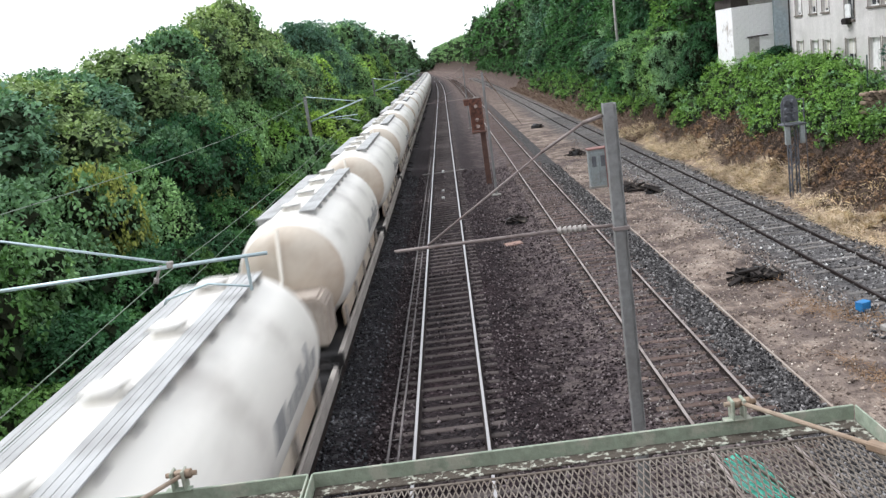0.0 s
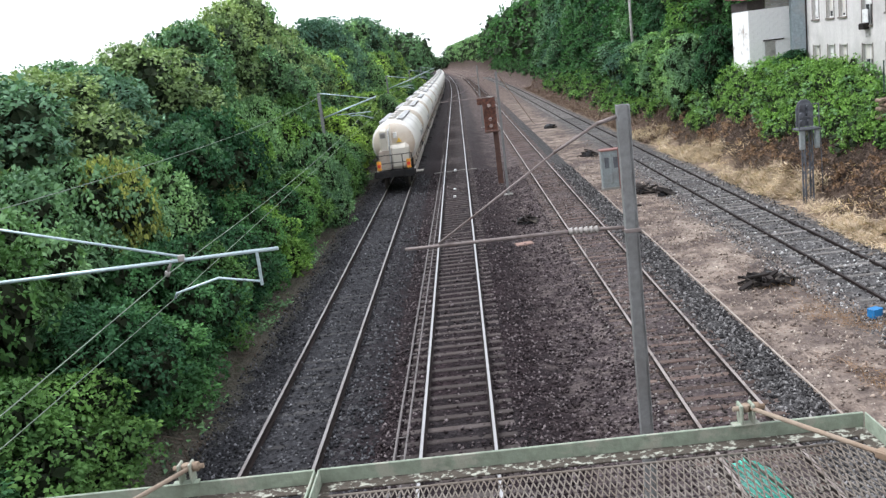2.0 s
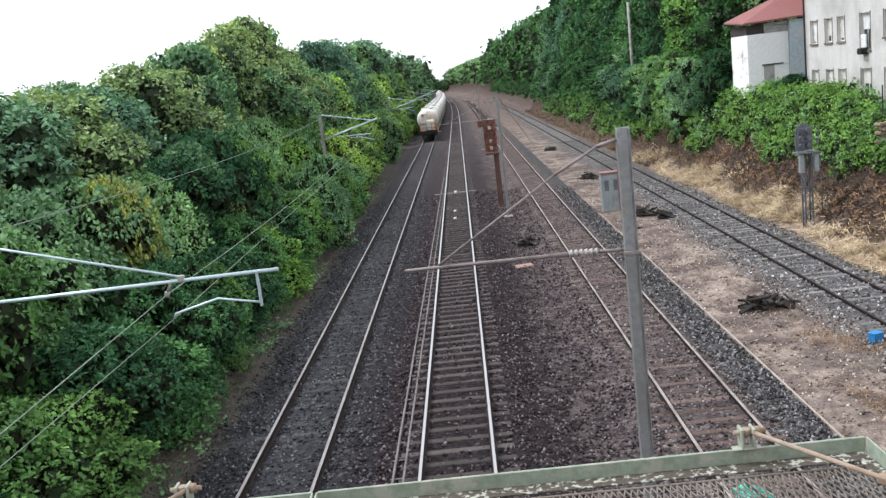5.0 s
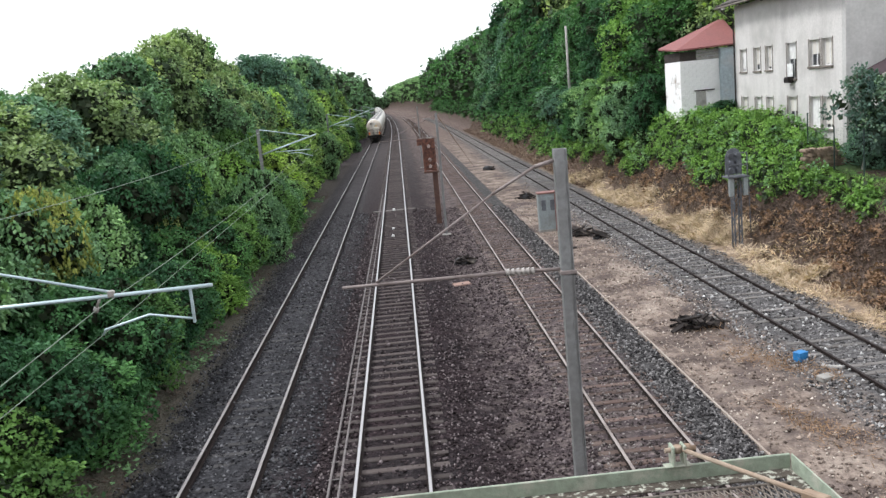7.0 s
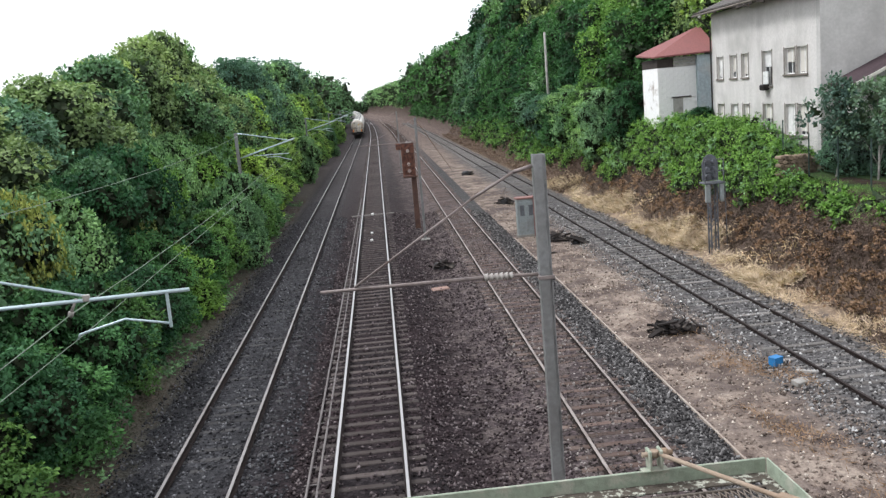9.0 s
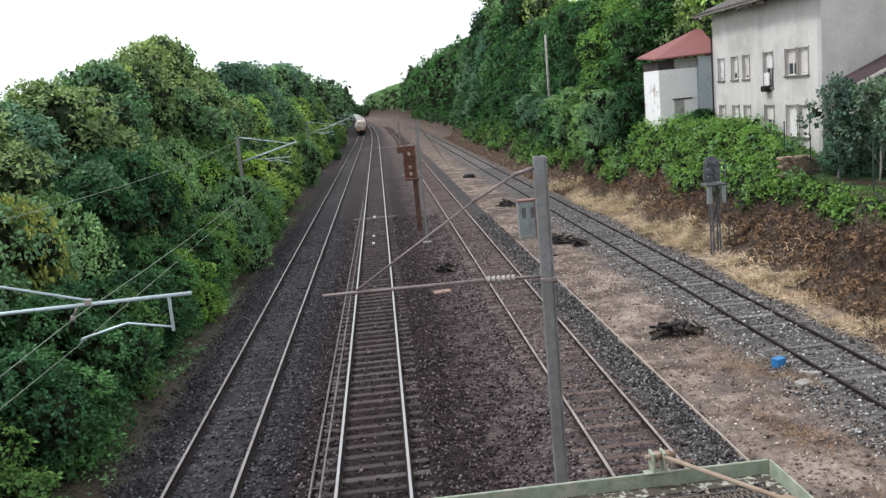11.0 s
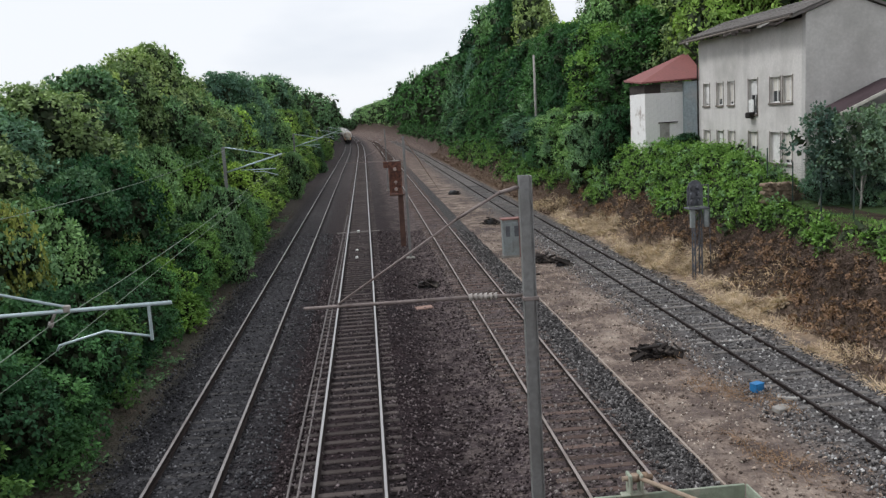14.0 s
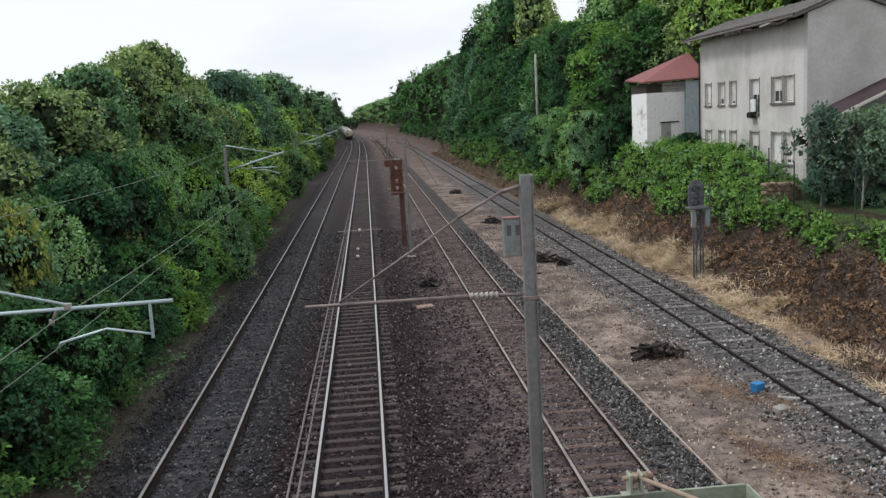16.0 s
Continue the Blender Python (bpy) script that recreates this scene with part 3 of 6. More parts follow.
TRACK_A, TRACK_B, TRACK_C, TRACK_D = -0.813, -4.469, 4.815, 12.04
railway_track("main line track with polished rails on concrete sleepers", TRACK_A, 0, M["rail_shine"], M["sleeper"], -36, 720, 290, 0.018, 2.45, 0.012, 1)
railway_track("main line track with bright rails half buried in grey ballast", TRACK_B, 0, M["rail_dull"], M["sleeper_b"], -36, 720, 250, 0.038, 2.45, 0.015, 2)
railway_track("little used track with rusting rails on old wooden sleepers", TRACK_C, -0.22, M["rail_worn"], M["sleeper_c"], -36, 420, 200, -0.02, 2.5, 0.03, 3)
railway_track("disused siding with dark rusty rails on grey wooden sleepers", TRACK_D, -0.46, M["rail_dark"], M["sleeper_d"], -36, 300, 150, -0.050, 2.55, 0.07, 4)


def stone_material(name, low, mid, high):
    m, nt, bsdf = nodes_of(name)
    geo = nt.nodes.new("ShaderNodeNewGeometry")
    col = ramp(nt, geo.outputs["Random Per Island"], [(0, low), (0.6, mid), (0.92, high), (1.0, scaled(high, 1.5))])
    nt.links.new(col, bsdf.inputs["Base Color"])
    bsdf.inputs["Roughness"].default_value = 0.95
    bsdf.inputs["Specular IOR Level"].default_value = 0.12
    return m


def scatter_stones(label, material, count, x0, x1, y0, y1, r0, r1, seed, clear=()):
    """Angular broken stones lying on the ballast, thinner between the rails given in clear."""
    rng = np.random.default_rng(seed)
    y = y0 + (y1 - y0) * rng.random(count) ** 1.6
    x = rng.uniform(x0, x1, count)
    keep = np.ones(count, bool)
    for c, w, share in clear:
        keep &= ~((abs(x - c) < w) & (rng.random(count) < share))
    x, y = x[keep], y[keep]
    n = len(x)
    r = rng.uniform(r0, r1, n)
    z = ground_z(x, y) + r * rng.uniform(0.0, 0.6, n)
    octa = np.array([(1, 0, 0), (0, 1, 0), (-1, 0, 0), (0, -1, 0), (0, 0, 1), (0, 0, -1)], float)
    v = octa[None] * r[:, None, None] * rng.uniform(0.6, 1.4, (n, 6, 1)) + rng.normal(size=(n, 6, 3)) * r[:, None, None] * 0.28
    v += np.stack([x, y, z], 1)[:, None]
    tris = np.array([(0, 1, 4), (1, 2, 4), (2, 3, 4), (3, 0, 4), (1, 0, 5), (2, 1, 5), (3, 2, 5), (0, 3, 5)])
    me = bpy.data.meshes.new("ballast_stones")
    me.vertices.add(n * 6)
    me.vertices.foreach_set("co", v.astype(np.float32).ravel())
    idx = (tris[None] + (np.arange(n) * 6)[:, None, None]).reshape(-1)
    me.loops.add(len(idx))
    me.loops.foreach_set("vertex_index", idx.astype(np.int32))
    me.polygons.add(n * 8)
    me.polygons.foreach_set("loop_start", np.arange(0, len(idx), 3, dtype=np.int32))
    me.materials.append(material)
    me.update(calc_edges=True)
    tagged(new("ballast_stones", me), label, "ballast", kind="stuff")


scatter_stones("loose grey ballast stones beside the rails", stone_material("grey_ballast_stone", (0.018, 0.017, 0.018), (0.056, 0.055, 0.060), (0.140, 0.138, 0.144)),
               17000, -7.0, -2.6, 13, 62, 0.020, 0.046, 1, ((TRACK_B, 0.72, 0.35),))
scatter_stones("loose brown ballast stones between the tracks", stone_material("brown_ballast_stone", (0.016, 0.012, 0.012), (0.062, 0.047, 0.049), (0.155, 0.130, 0.130)),
               25000, -2.6, 3.6, 13, 62, 0.020, 0.050, 2, ((TRACK_A, 0.7, 0.6), (TRACK_A, 1.25, 0.3)))
scatter_stones("loose dusty ballast stones under the old track", stone_material("dusty_ballast_stone", (0.022, 0.018, 0.017), (0.105, 0.086, 0.080), (0.24, 0.215, 0.20)),
               11000, 3.4, 6.0, 13, 60, 0.02, 0.045, 3, ((TRACK_C, 1.2, 0.3),))
scatter_stones("dark clean ballast stones on the shoulder", stone_material("dark_ballast_stone", (0.018, 0.017, 0.018), (0.080, 0.075, 0.074), (0.21, 0.20, 0.195)),
               9000, 5.8, 7.1, 13, 60, 0.025, 0.055, 4)
scatter_stones("pale ballast stones along the siding", stone_material("pale_ballast_stone", (0.028, 0.026, 0.026), (0.12, 0.114, 0.111), (0.30, 0.288, 0.28)),
               12000, 9.9, 14.2, 15, 60, 0.02, 0.05, 5, ((TRACK_D, 1.25, 0.3),))
scatter_stones("scattered stones on the bare soil", stone_material("soil_stone", (0.16, 0.125, 0.105), (0.27, 0.22, 0.185), (0.48, 0.42, 0.36)),
               5000, 7.2, 10.6, 13, 60, 0.012, 0.042, 6)

scatter_stones("clods of brown earth on the bare soil", stone_material("earth_clod", (0.085, 0.066, 0.056), (0.17, 0.132, 0.11), (0.30, 0.24, 0.195)),
               1500, 7.25, 10.5, 13, 75, 0.02, 0.06, 7)
scatter_stones("pale broken stones strewn over the siding", stone_material("pale_broken_stone", (0.16, 0.15, 0.145), (0.30, 0.29, 0.28), (0.48, 0.47, 0.455)),
               1500, 9.7, 13.4, 15, 60, 0.025, 0.06, 8)

# ---- catenary masts and wires ----
def h_section(bm, x, y, z0, z1, w, d, t=0.015):
    """An upright H beam, flanges facing along y."""
    box(bm, x - w / 2, x + w / 2, y - d / 2, y - d / 2 + t, z0, z1, 0.002)
    box(bm, x - w / 2, x + w / 2, y + d / 2 - t, y + d / 2, z0, z1, 0.002)
    box(bm, x - t / 2, x + t / 2, y - d / 2 + t + 0.001, y + d / 2 - t - 0.001, z0, z1)


def insulator(bm, a, b, r, ribs, n=12):
    a, b = Vector(a), Vector(b)
    rod(bm, [a, b], r * 0.45, n)
    for i in range(ribs):
        c = a.lerp(b, (i + 0.5) / ribs)
        d = (b - a).normalized() * (b - a).length / ribs * 0.30
        rod(bm, [c - d, c, c + d], r, n, r * 0.72)


def catenary_mast(x, y, top, arm_z, reach):
    base = float(ground_z(x, y)) - 0.1
    mast = thing("catenary_mast", "grey steel catenary mast with a rusty bracket arm, without wire", "catenary mast", "catenary masts", at=pose(x, y, 0))
    bm = bmesh.new()
    box(bm, -0.066, 0.030, -0.066, -0.052, base, top, 0.002)
    box(bm, -0.066, -0.052, -0.0515, 0.066, base, top, 0.002)
    box(bm, -0.0515, 0.066, 0.052, 0.066, base, top - 0.003, 0.002)
    box(bm, 0.052, 0.066, -0.062, 0.0515, base, top - 0.003, 0.002)
    for k in range(9):
        z = base + 0.5 + (top - base - 0.7) * k / 8
        box(bm, 0.0305, 0.0515, -0.058, -0.054, z - 0.07, z + 0.07)
    box(bm, -0.0515, 0.0515, -0.048, -0.034, base, top - 0.01)
    part("post", bm, M["mast"], mast)
    bm = bmesh.new()
    box(bm, -0.25, 0.25, -0.25, 0.25, base - 0.2, base + 0.18, 0.03)
    part("footing", bm, M["concrete"], mast)
    for z in (arm_z - 0.03,):
        bm = bmesh.new()
        box(bm, -0.088, 0.088, -0.088, 0.088, z - 0.02, z + 0.02, 0.004)
        part("clamp", bm, M["arm_old"], mast)
    bm = bmesh.new()
    rod(bm, [(-0.08, 0, arm_z), (-0.36, 0, arm_z + 0.01)], 0.02)
    rod(bm, [(-0.66, 0, arm_z + 0.02), (-reach, 0, arm_z + 0.03)], 0.021, 8, 0.017)
    part("bracket_arm", bm, M["arm_old"], mast)
    bm = bmesh.new()
    insulator(bm, (-0.35, 0, arm_z + 0.01), (-0.67, 0, arm_z + 0.02), 0.046, 6)
    part("insulator", bm, M["porcelain"], mast, "pale ribbed porcelain insulator")
    bm = bmesh.new()
    rod(bm, [(-0.07, 0, top - 0.12), (-0.28, 0, top - 0.17)], 0.022, 8)
    rod(bm, [(-0.28, 0, top - 0.17), (-0.75, 0, top - 0.42)], 0.016)
    rod(bm, [(-0.75, 0, top - 0.42), (-reach + 0.36, 0, arm_z + 0.05)], 0.012)
    part("tie_rod", bm, M["arm_old"], mast)
    return mast


catenary_mast(1.66, 9.1, 6.90, 5.61, 2.42)
catenary_mast(2.20, 50.0, 6.58, 5.2, 3.4)
catenary_mast(2.35, 100.0, 6.5, 5.3, 3.2)


def left_mast(y, x, tip, top):
    """A mast beyond the far track with a bright tubular cantilever over it."""
    base = float(ground_z(x, y)) - 0.1
    mast = thing("catenary_mast", "galvanised catenary mast with a bright tubular cantilever", "catenary mast", "line masts", at=pose(0, y, 0))
    bm = bmesh.new()
    h_section(bm, x, 0, base, top, 0.16, 0.16)
    part("post", bm, M["mast"], mast)
    bm = bmesh.new()
    rod(bm, [(x + 0.1, 0, 5.24), (tip, 0, top - 0.53)], 0.042)
    part("cantilever_tube", bm, M["arm_new"], mast)
    bm = bmesh.new()
    rod(bm, [(x + 0.1, 0, top - 0.02), (tip - 0.4, 0, top - 0.58)], 0.026)
    part("tie_tube", bm, M["arm_new"], mast)
    bm = bmesh.new()
    rod(bm, [(x + 0.85, 0, 5.31), (tip - 0.38, 0, 5.29)], 0.024)
    part("registration_tube", bm, M["arm_new"], mast)
    bm = bmesh.new()
    rod(bm, [(x + 1.5, 0, 5.30), (x + 1.55, 0, 5.18), (tip - 1.0, 0, 5.17), (tip - 0.27, 0, 4.92)], 0.022)
    part("steady_arm", bm, M["arm_new"], mast)
    return mast


for my in (48.0, 96.0, 144.0, 192.0):
    left_mast(my, -7.6, -4.5, 6.60)


def near_cantilever():
    y = 10.5
    base = float(ground_z(-7.3, y)) - 0.1
    mast = thing("catenary_mast", "galvanised mast hidden in the hedge with a white tubular cantilever", "catenary mast", "line masts", at=pose(0, y, 0))
    bm = bmesh.new()
    h_section(bm, -7.3, 0, base, 7.1, 0.2, 0.2)
    part("post", bm, M["mast"], mast)
    bm = bmesh.new()
    rod(bm, [(-7.2, 0, 5.50), (-2.44, 0, 5.545)], 0.024, 10)
    part("cantilever_tube", bm, M["arm_new"], mast)
    bm = bmesh.new()
    rod(bm, [(-7.2, 0, 6.55), (-3.66, 0, 5.58)], 0.017, 8)
    part("tie_tube", bm, M["arm_new"], mast)
    bm = bmesh.new()
    box(bm, -2.73, -2.695, -0.02, 0.02, 5.10, 5.55, 0.006)
    part("drop_bracket", bm, M["arm_new"], mast)
    bm = bmesh.new()
    rod(bm, [(-2.71, 0, 5.15), (-3.24, 0, 5.255), (-3.80, 0, 5.12), (-3.83, 0, 5.06)], 0.015, 8)
    part("steady_arm", bm, M["arm_new"], mast)
    bm = bmesh.new()
    box(bm, -3.70, -3.62, -0.032, 0.032, 5.515, 5.60, 0.01)
    rod(bm, [(-3.86, 0, 5.40), (-3.78, 0, 5.56)], 0.018)
    rod(bm, [(-3.88, 0, 5.35), (-3.86, 0, 5.41)], 0.034)
    part("wire_clamp", bm, M["porcelain"], mast)


near_cantilever()


def overhead_line():
    line = thing("overhead_line", "contact wire and messenger wire hung over the track", "overhead line")
    sup = [-36.0, 10.5, 48.0, 96.0, 144.0, 192.0, 330.0]

    def hung(x, z, sag, name, r):
        bm = bmesh.new()
        pts = []
        for a, b in zip(sup, sup[1:]):
            for k in range(12):
                u = k / 12
                pts.append((x(a) + (x(b) - x(a)) * u, a + (b - a) * u, z(a) + (z(b) - z(a)) * u - sag * 4 * u * (1 - u)))
        rod(bm, pts, r, 5)
        part(name, bm, M["wire"], line)
    hung(lambda y: -3.86 if y < 40 else -4.45, lambda y: 5.38 if y < 40 else 6.1, 0.35, "messenger_wire", 0.0065)
    hung(lambda y: -3.83 if y < 40 else -4.42, lambda y: 5.06 if y < 40 else 5.3, 0.02, "contact_wire", 0.005)
    feeder = thing("feeder_wire", "green-grey feeder wire strung along the hedge", "wire")
    bm = bmesh.new()
    pts = []
    for k in range(25):
        u = k / 24
        pts.append((-7.2 - 0.3 * u, 9.0 + 39.0 * u, 6.25 + 0.2 * u - 0.35 * 4 * u * (1 - u)))
    rod(bm, pts, 0.009, 5)
    part("wire", bm, M["wire"], feeder)
    stay = thing("stay_wire", "rusty stay wire running from the mast top to the soil", "wire")
    bm = bmesh.new()
    rod(bm, [(2.25, 50.0, 6.45), (5.075, 73.5, 2.975), (7.9, 97.0, -0.5)], 0.022, 6)
    part("wire", bm, M["wire_brown"], stay)


overhead_line()

# ---- small lineside things ----
def cable_run():
    run = thing("cable_run", "pair of grey cables clipped along the sleeper ends", "cables")
    for x in (-2.19, -1.97):
        bm = bmesh.new()
        rod(bm, [(x + 0.0055 * (y - 10), y, -0.19 + 0.012 * math.sin(y * 1.1)) for y in range(10, 76, 3)], 0.030, 6)
        part("cable", bm, M["cable"], run)
    for k in range(60):
        y = 12.0 + k * 0.9
        bm = bmesh.new()
        box(bm, -2.26 + 0.0055 * (y - 10), -1.90 + 0.0055 * (y - 10), y - 0.02, y + 0.02, -0.232, -0.212, 0.004)
        part("clip", bm, M["cable"], run)


cable_run()
edge = thing("cable_trough", "narrow pale concrete trough edging the ballast beside bare soil", "cable trough")
_bm = bmesh.new()
sweep(_bm, [(7.13, -0.66), (7.175, -0.66), (7.175, -0.545), (7.13, -0.55)], 8, 48, cuts=20)
part("edging", _bm, surface("pale_edging_concrete", (0.33, 0.285, 0.245), 0.9, 0, 20, 2, (0.24, 0.18, 0.14)), edge)


def red_signal():
    z = float(ground_z(1.98, 54.9))
    sig = thing("railway_signal", "rusty red signal seen from behind on a brown post", "signal", at=pose(1.98, 54.9, 0))
    bm = bmesh.new()
    h_section(bm, 0.05, 0, z - 0.1, 2.95, 0.32, 0.25, 0.03)
    box(bm, -0.05, 0.15, -0.1, 0.1, z - 0.1, 2.9)
    part("post", bm, M["post_brown"], sig)
    bm = bmesh.new()
    box(bm, -0.56, 0.14, 0.02, 0.10, 2.95, 4.9, 0.02)
    part("target_board", bm, M["rust_red"], sig)
    bm = bmesh.new()
    for a in (-0.58, 0.16):
        box(bm, a - 0.03, a + 0.03, -0.32, -0.26, 2.9, 4.95, 0.006)
    for zz in (2.92, 3.6, 4.3, 4.92):
        box(bm, -0.55, 0.13, -0.315, -0.265, zz - 0.025, zz + 0.025, 0.005)
    part("cage", bm, M["rust_red"], sig)
    bm = bmesh.new()
    box(bm, -0.63, 0.30, -0.4, 0.2, 2.80, 2.90, 0.015)
    part("platform", bm, M["post_brown"], sig)
    for k in range(4):
        bm = bmesh.new()
        rod(bm, [(-0.20, -0.16, 3.2 + 0.42 * k), (-0.20, 0.03, 3.2 + 0.42 * k)], 0.11, 12)
        part("lamp_housing", bm, M["lamp_white"] if k != 2 else M["rust_red"], sig)
    bm = bmesh.new()
    box(bm, -0.92, -0.60, -0.05, 0.1, 4.55, 4.95, 0.03)
    part("side_box", bm, M["rust_red"], sig)


red_signal()


def grey_signal():
    x, y = 14.9, 38.4
    z = float(ground_z(x, y))
    sig = thing("railway_signal", "dark grey colour light signal on a lattice mast", "signal", at=pose(x, y, 0))
    for dx in (-0.16, 0.16):
        for dy in (-0.16, 0.16):
            bm = bmesh.new()
            box(bm, dx - 0.03, dx + 0.03, dy - 0.03, dy + 0.03, z - 0.1, 2.75, 0.004)
            part("lattice_leg", bm, M["signal_grey"], sig)
    n = 8
    for k in range(n):
        a, b = z + 0.1 + (2.55 - z) * k / n, z + 0.1 + (2.55 - z) * (k + 1) / n
        bm = bmesh.new()
        s = 1 if k % 2 else -1
        beam(bm, (-0.16 * s, -0.185, a), (0.16 * s, -0.185, b), 0.05, 0.014)
        beam(bm, (-0.16 * s, 0.185, a), (0.16 * s, 0.185, b), 0.05, 0.014)
        beam(bm, (-0.185, -0.16 * s, a), (-0.185, 0.16 * s, b), 0.014, 0.05)
        beam(bm, (0.185, -0.16 * s, a), (0.185, 0.16 * s, b), 0.014, 0.05)
        part("lattice_brace", bm, M["signal_grey"], sig)
    bm = bmesh.new()
    box(bm, -0.48, 0.48, -0.4, 0.4, 2.72, 2.79, 0.01)
    part("platform", bm, M["signal_grey"], sig)
    for dx in (-0.42, 0.22):
        bm = bmesh.new()
        box(bm, dx, dx + 0.2, -0.36, -0.19, 1.9, 2.7, 0.015)
        part("relay_case", bm, M["cabinet"], sig, "pale grey relay case")
    bm = bmesh.new()
    tmp = bmesh.new()
    rim = [(-0.42, 2.85), (0.32, 2.85), (0.32, 3.65), (0.22, 3.9), (0.06, 4.02), (-0.16, 4.02), (-0.32, 3.9), (-0.42, 3.65)]
    sweep(tmp, rim, 0.05, 0.12)
    join(bm, tmp)
    part("target_board", bm, M["signal_grey"], sig)
    for k in range(3):
        for dx in (-0.22, 0.10):
            bm = bmesh.new()
            rod(bm, [(dx, -0.14, 3.05 + 0.33 * k), (dx, 0.04, 3.05 + 0.33 * k)], 0.10, 12)
            part("lamp_housing", bm, M["signal_grey"], sig)
    bm = bmesh.new()
    for a in (-0.46, 0.40):
        box(bm, a - 0.02, a + 0.02, -0.38, -0.34, 2.8, 3.85, 0.004)
    for zz in (3.3, 3.83):
        box(bm, -0.44, 0.38, -0.376, -0.344, zz - 0.02, zz + 0.02, 0.004)
    part("railing", bm, M["signal_grey"], sig)
    bm = bmesh.new()
    rod(bm, [(0.6, -0.1, z), (0.55, -0.1, 2.75)], 0.02, 6)
    part("conduit", bm, M["signal_grey"], sig)


grey_signal()


def cabinet():
    x, y = 7.95, 48.7
    z = float(ground_z(x, y))
    cab = thing("lineside_cabinet", "grey-green metal lineside cabinet with a dull red top", "cabinet", at=pose(x, y, 0))
    bm = bmesh.new()
    box(bm, -0.5, 0.5, -0.3, 0.3, z + 0.12, 1.55, 0.015)
    part("body", bm, M["cabinet"], cab)
    bm = bmesh.new()
    box(bm, -0.55, 0.55, -0.35, 0.35, z - 0.05, z + 0.118, 0.02)
    part("plinth", bm, M["concrete"], cab)
    bm = bmesh.new()
    box(bm, -0.56, 0.56, -0.37, 0.36, 1.552, 1.64, 0.02)
    part("top_cover", bm, M["cabinet_trim"], cab)
    for a in (-0.22, 0.27):
        bm = bmesh.new()
        box(bm, a - 0.2, a + 0.2, -0.33, -0.303, z + 0.35, 1.4, 0.012)
        d = part("door", bm, M["cabinet"], cab)
        bm = bmesh.new()
        box(bm, a - 0.12, a + 0.12, -0.342, -0.332, 0.6, 1.2, 0.005)
        part("panel", bm, M["signal_grey"], d)
    bm = bmesh.new()
    box(bm, 0.40, 0.45, -0.40, -0.345, z, 1.7, 0.006)
    part("post", bm, M["cabinet_trim"], cab)


cabinet()


def debris(x, y, n, spread, label, seed, long=0.7):
    rng = random.Random(seed)
    z = float(ground_z(x, y))
    heap = thing("debris_heap", label, "debris", "heaps of debris", at=pose(x, y, z))
    for k in range(n):
        bm = bmesh.new()
        ln, w = rng.uniform(0.3, 1.0) * long, rng.uniform(0.04, 0.16)
        px = max(-1.35, min(1.35, rng.gauss(0, 0.8))) * spread
        m = pose(px, max(-1.0, min(1.0, rng.gauss(0, 0.5))) * spread, 0.06 + abs(rng.gauss(0, 0.20)), rng.uniform(-30, 30), rng.uniform(-24, 24), rng.uniform(0, 360))
        box(bm, -ln / 2, ln / 2, -w / 2, w / 2, -0.03, 0.04, 0.008, m)
        part("plank", bm, M["scrap"], heap)
    bm = bmesh.new()
    bmesh.ops.create_icosphere(bm, subdivisions=3, radius=1.0)
    for v in bm.verts:
        k = 1 + 0.35 * noise.noise(v.co * 2.1 + Vector((seed, 0, 0))) + 0.15 * noise.noise(v.co * 6)
        v.co = Vector((v.co.x * spread * 0.9, v.co.y * spread * 0.6, max(v.co.z, -0.1) * spread * 0.85)) * k * 1.15
    slab = bmesh.new()
    box(slab, -0.5 * long, 0.5 * long, -0.2, 0.2, -0.025, 0.025, 0.01, pose(spread * 0.9, -0.1, 0.22, 14, 24, -20))
    part("leaning_board", slab, M["scrap"], heap)
    part("crumpled_sheet", bm, M["black_plastic"], heap, "crumpled black sheet", True)
    return heap


debris(9.05, 27.0, 34, 0.42, "burnt heap of scrap wood and black plastic on bare soil", 3, 1.0)
debris(9.1, 46.2, 16, 0.36, "heap of dark scrap wood on bare soil", 5, 1.3)
debris(8.97, 64.1, 14, 0.42, "heap of dark scrap beside the disused siding", 6)
debris(8.87, 90.5, 12, 0.5, "heap of dark scrap far along the cutting", 7)
debris(2.41, 40.8, 18, 0.36, "dark heap of broken timber between the tracks", 8)
debris(9.9, 44.8, 5, 0.26, "broken sleeper pieces lying on the bare soil", 9, 1.2)


def blue_crate():
    c = thing("plastic_crate", "small bright blue plastic crate on the ground", "crate", at=pose(10.5, 22.75, float(ground_z(10.5, 22.75)), 0, 0, 25))
    bm = bmesh.new()
    box(bm, -0.16, 0.16, -0.12, 0.12, 0.0, 0.02, 0.004)
    for a in (-0.15, 0.15):
        box(bm, a - 0.012, a + 0.012, -0.12, 0.12, 0.021, 0.24, 0.004)
        box(bm, -0.137, 0.137, a * 0.73 - 0.012, a * 0.73 + 0.012, 0.021, 0.24, 0.004)
    part("body", bm, M["blue_plastic"], c)
    bm = bmesh.new()
    box(bm, -0.17, 0.17, -0.13, 0.13, 0.241, 0.26, 0.006)
    part("lid", bm, M["blue_plastic"], c)


blue_crate()


def loose_slab(x, y, sx, sy, sz, rz, mat, label, tilt=6):
    s = thing("loose_slab", label, "slab", "loose slabs", at=pose(x, y, float(ground_z(x, y)), tilt, 0, rz))
    bm = bmesh.new()
    box(bm, -sx / 2, sx / 2, -sy / 2, sy / 2, -0.02, sz, 0.02)
    part("slab", bm, mat, s)


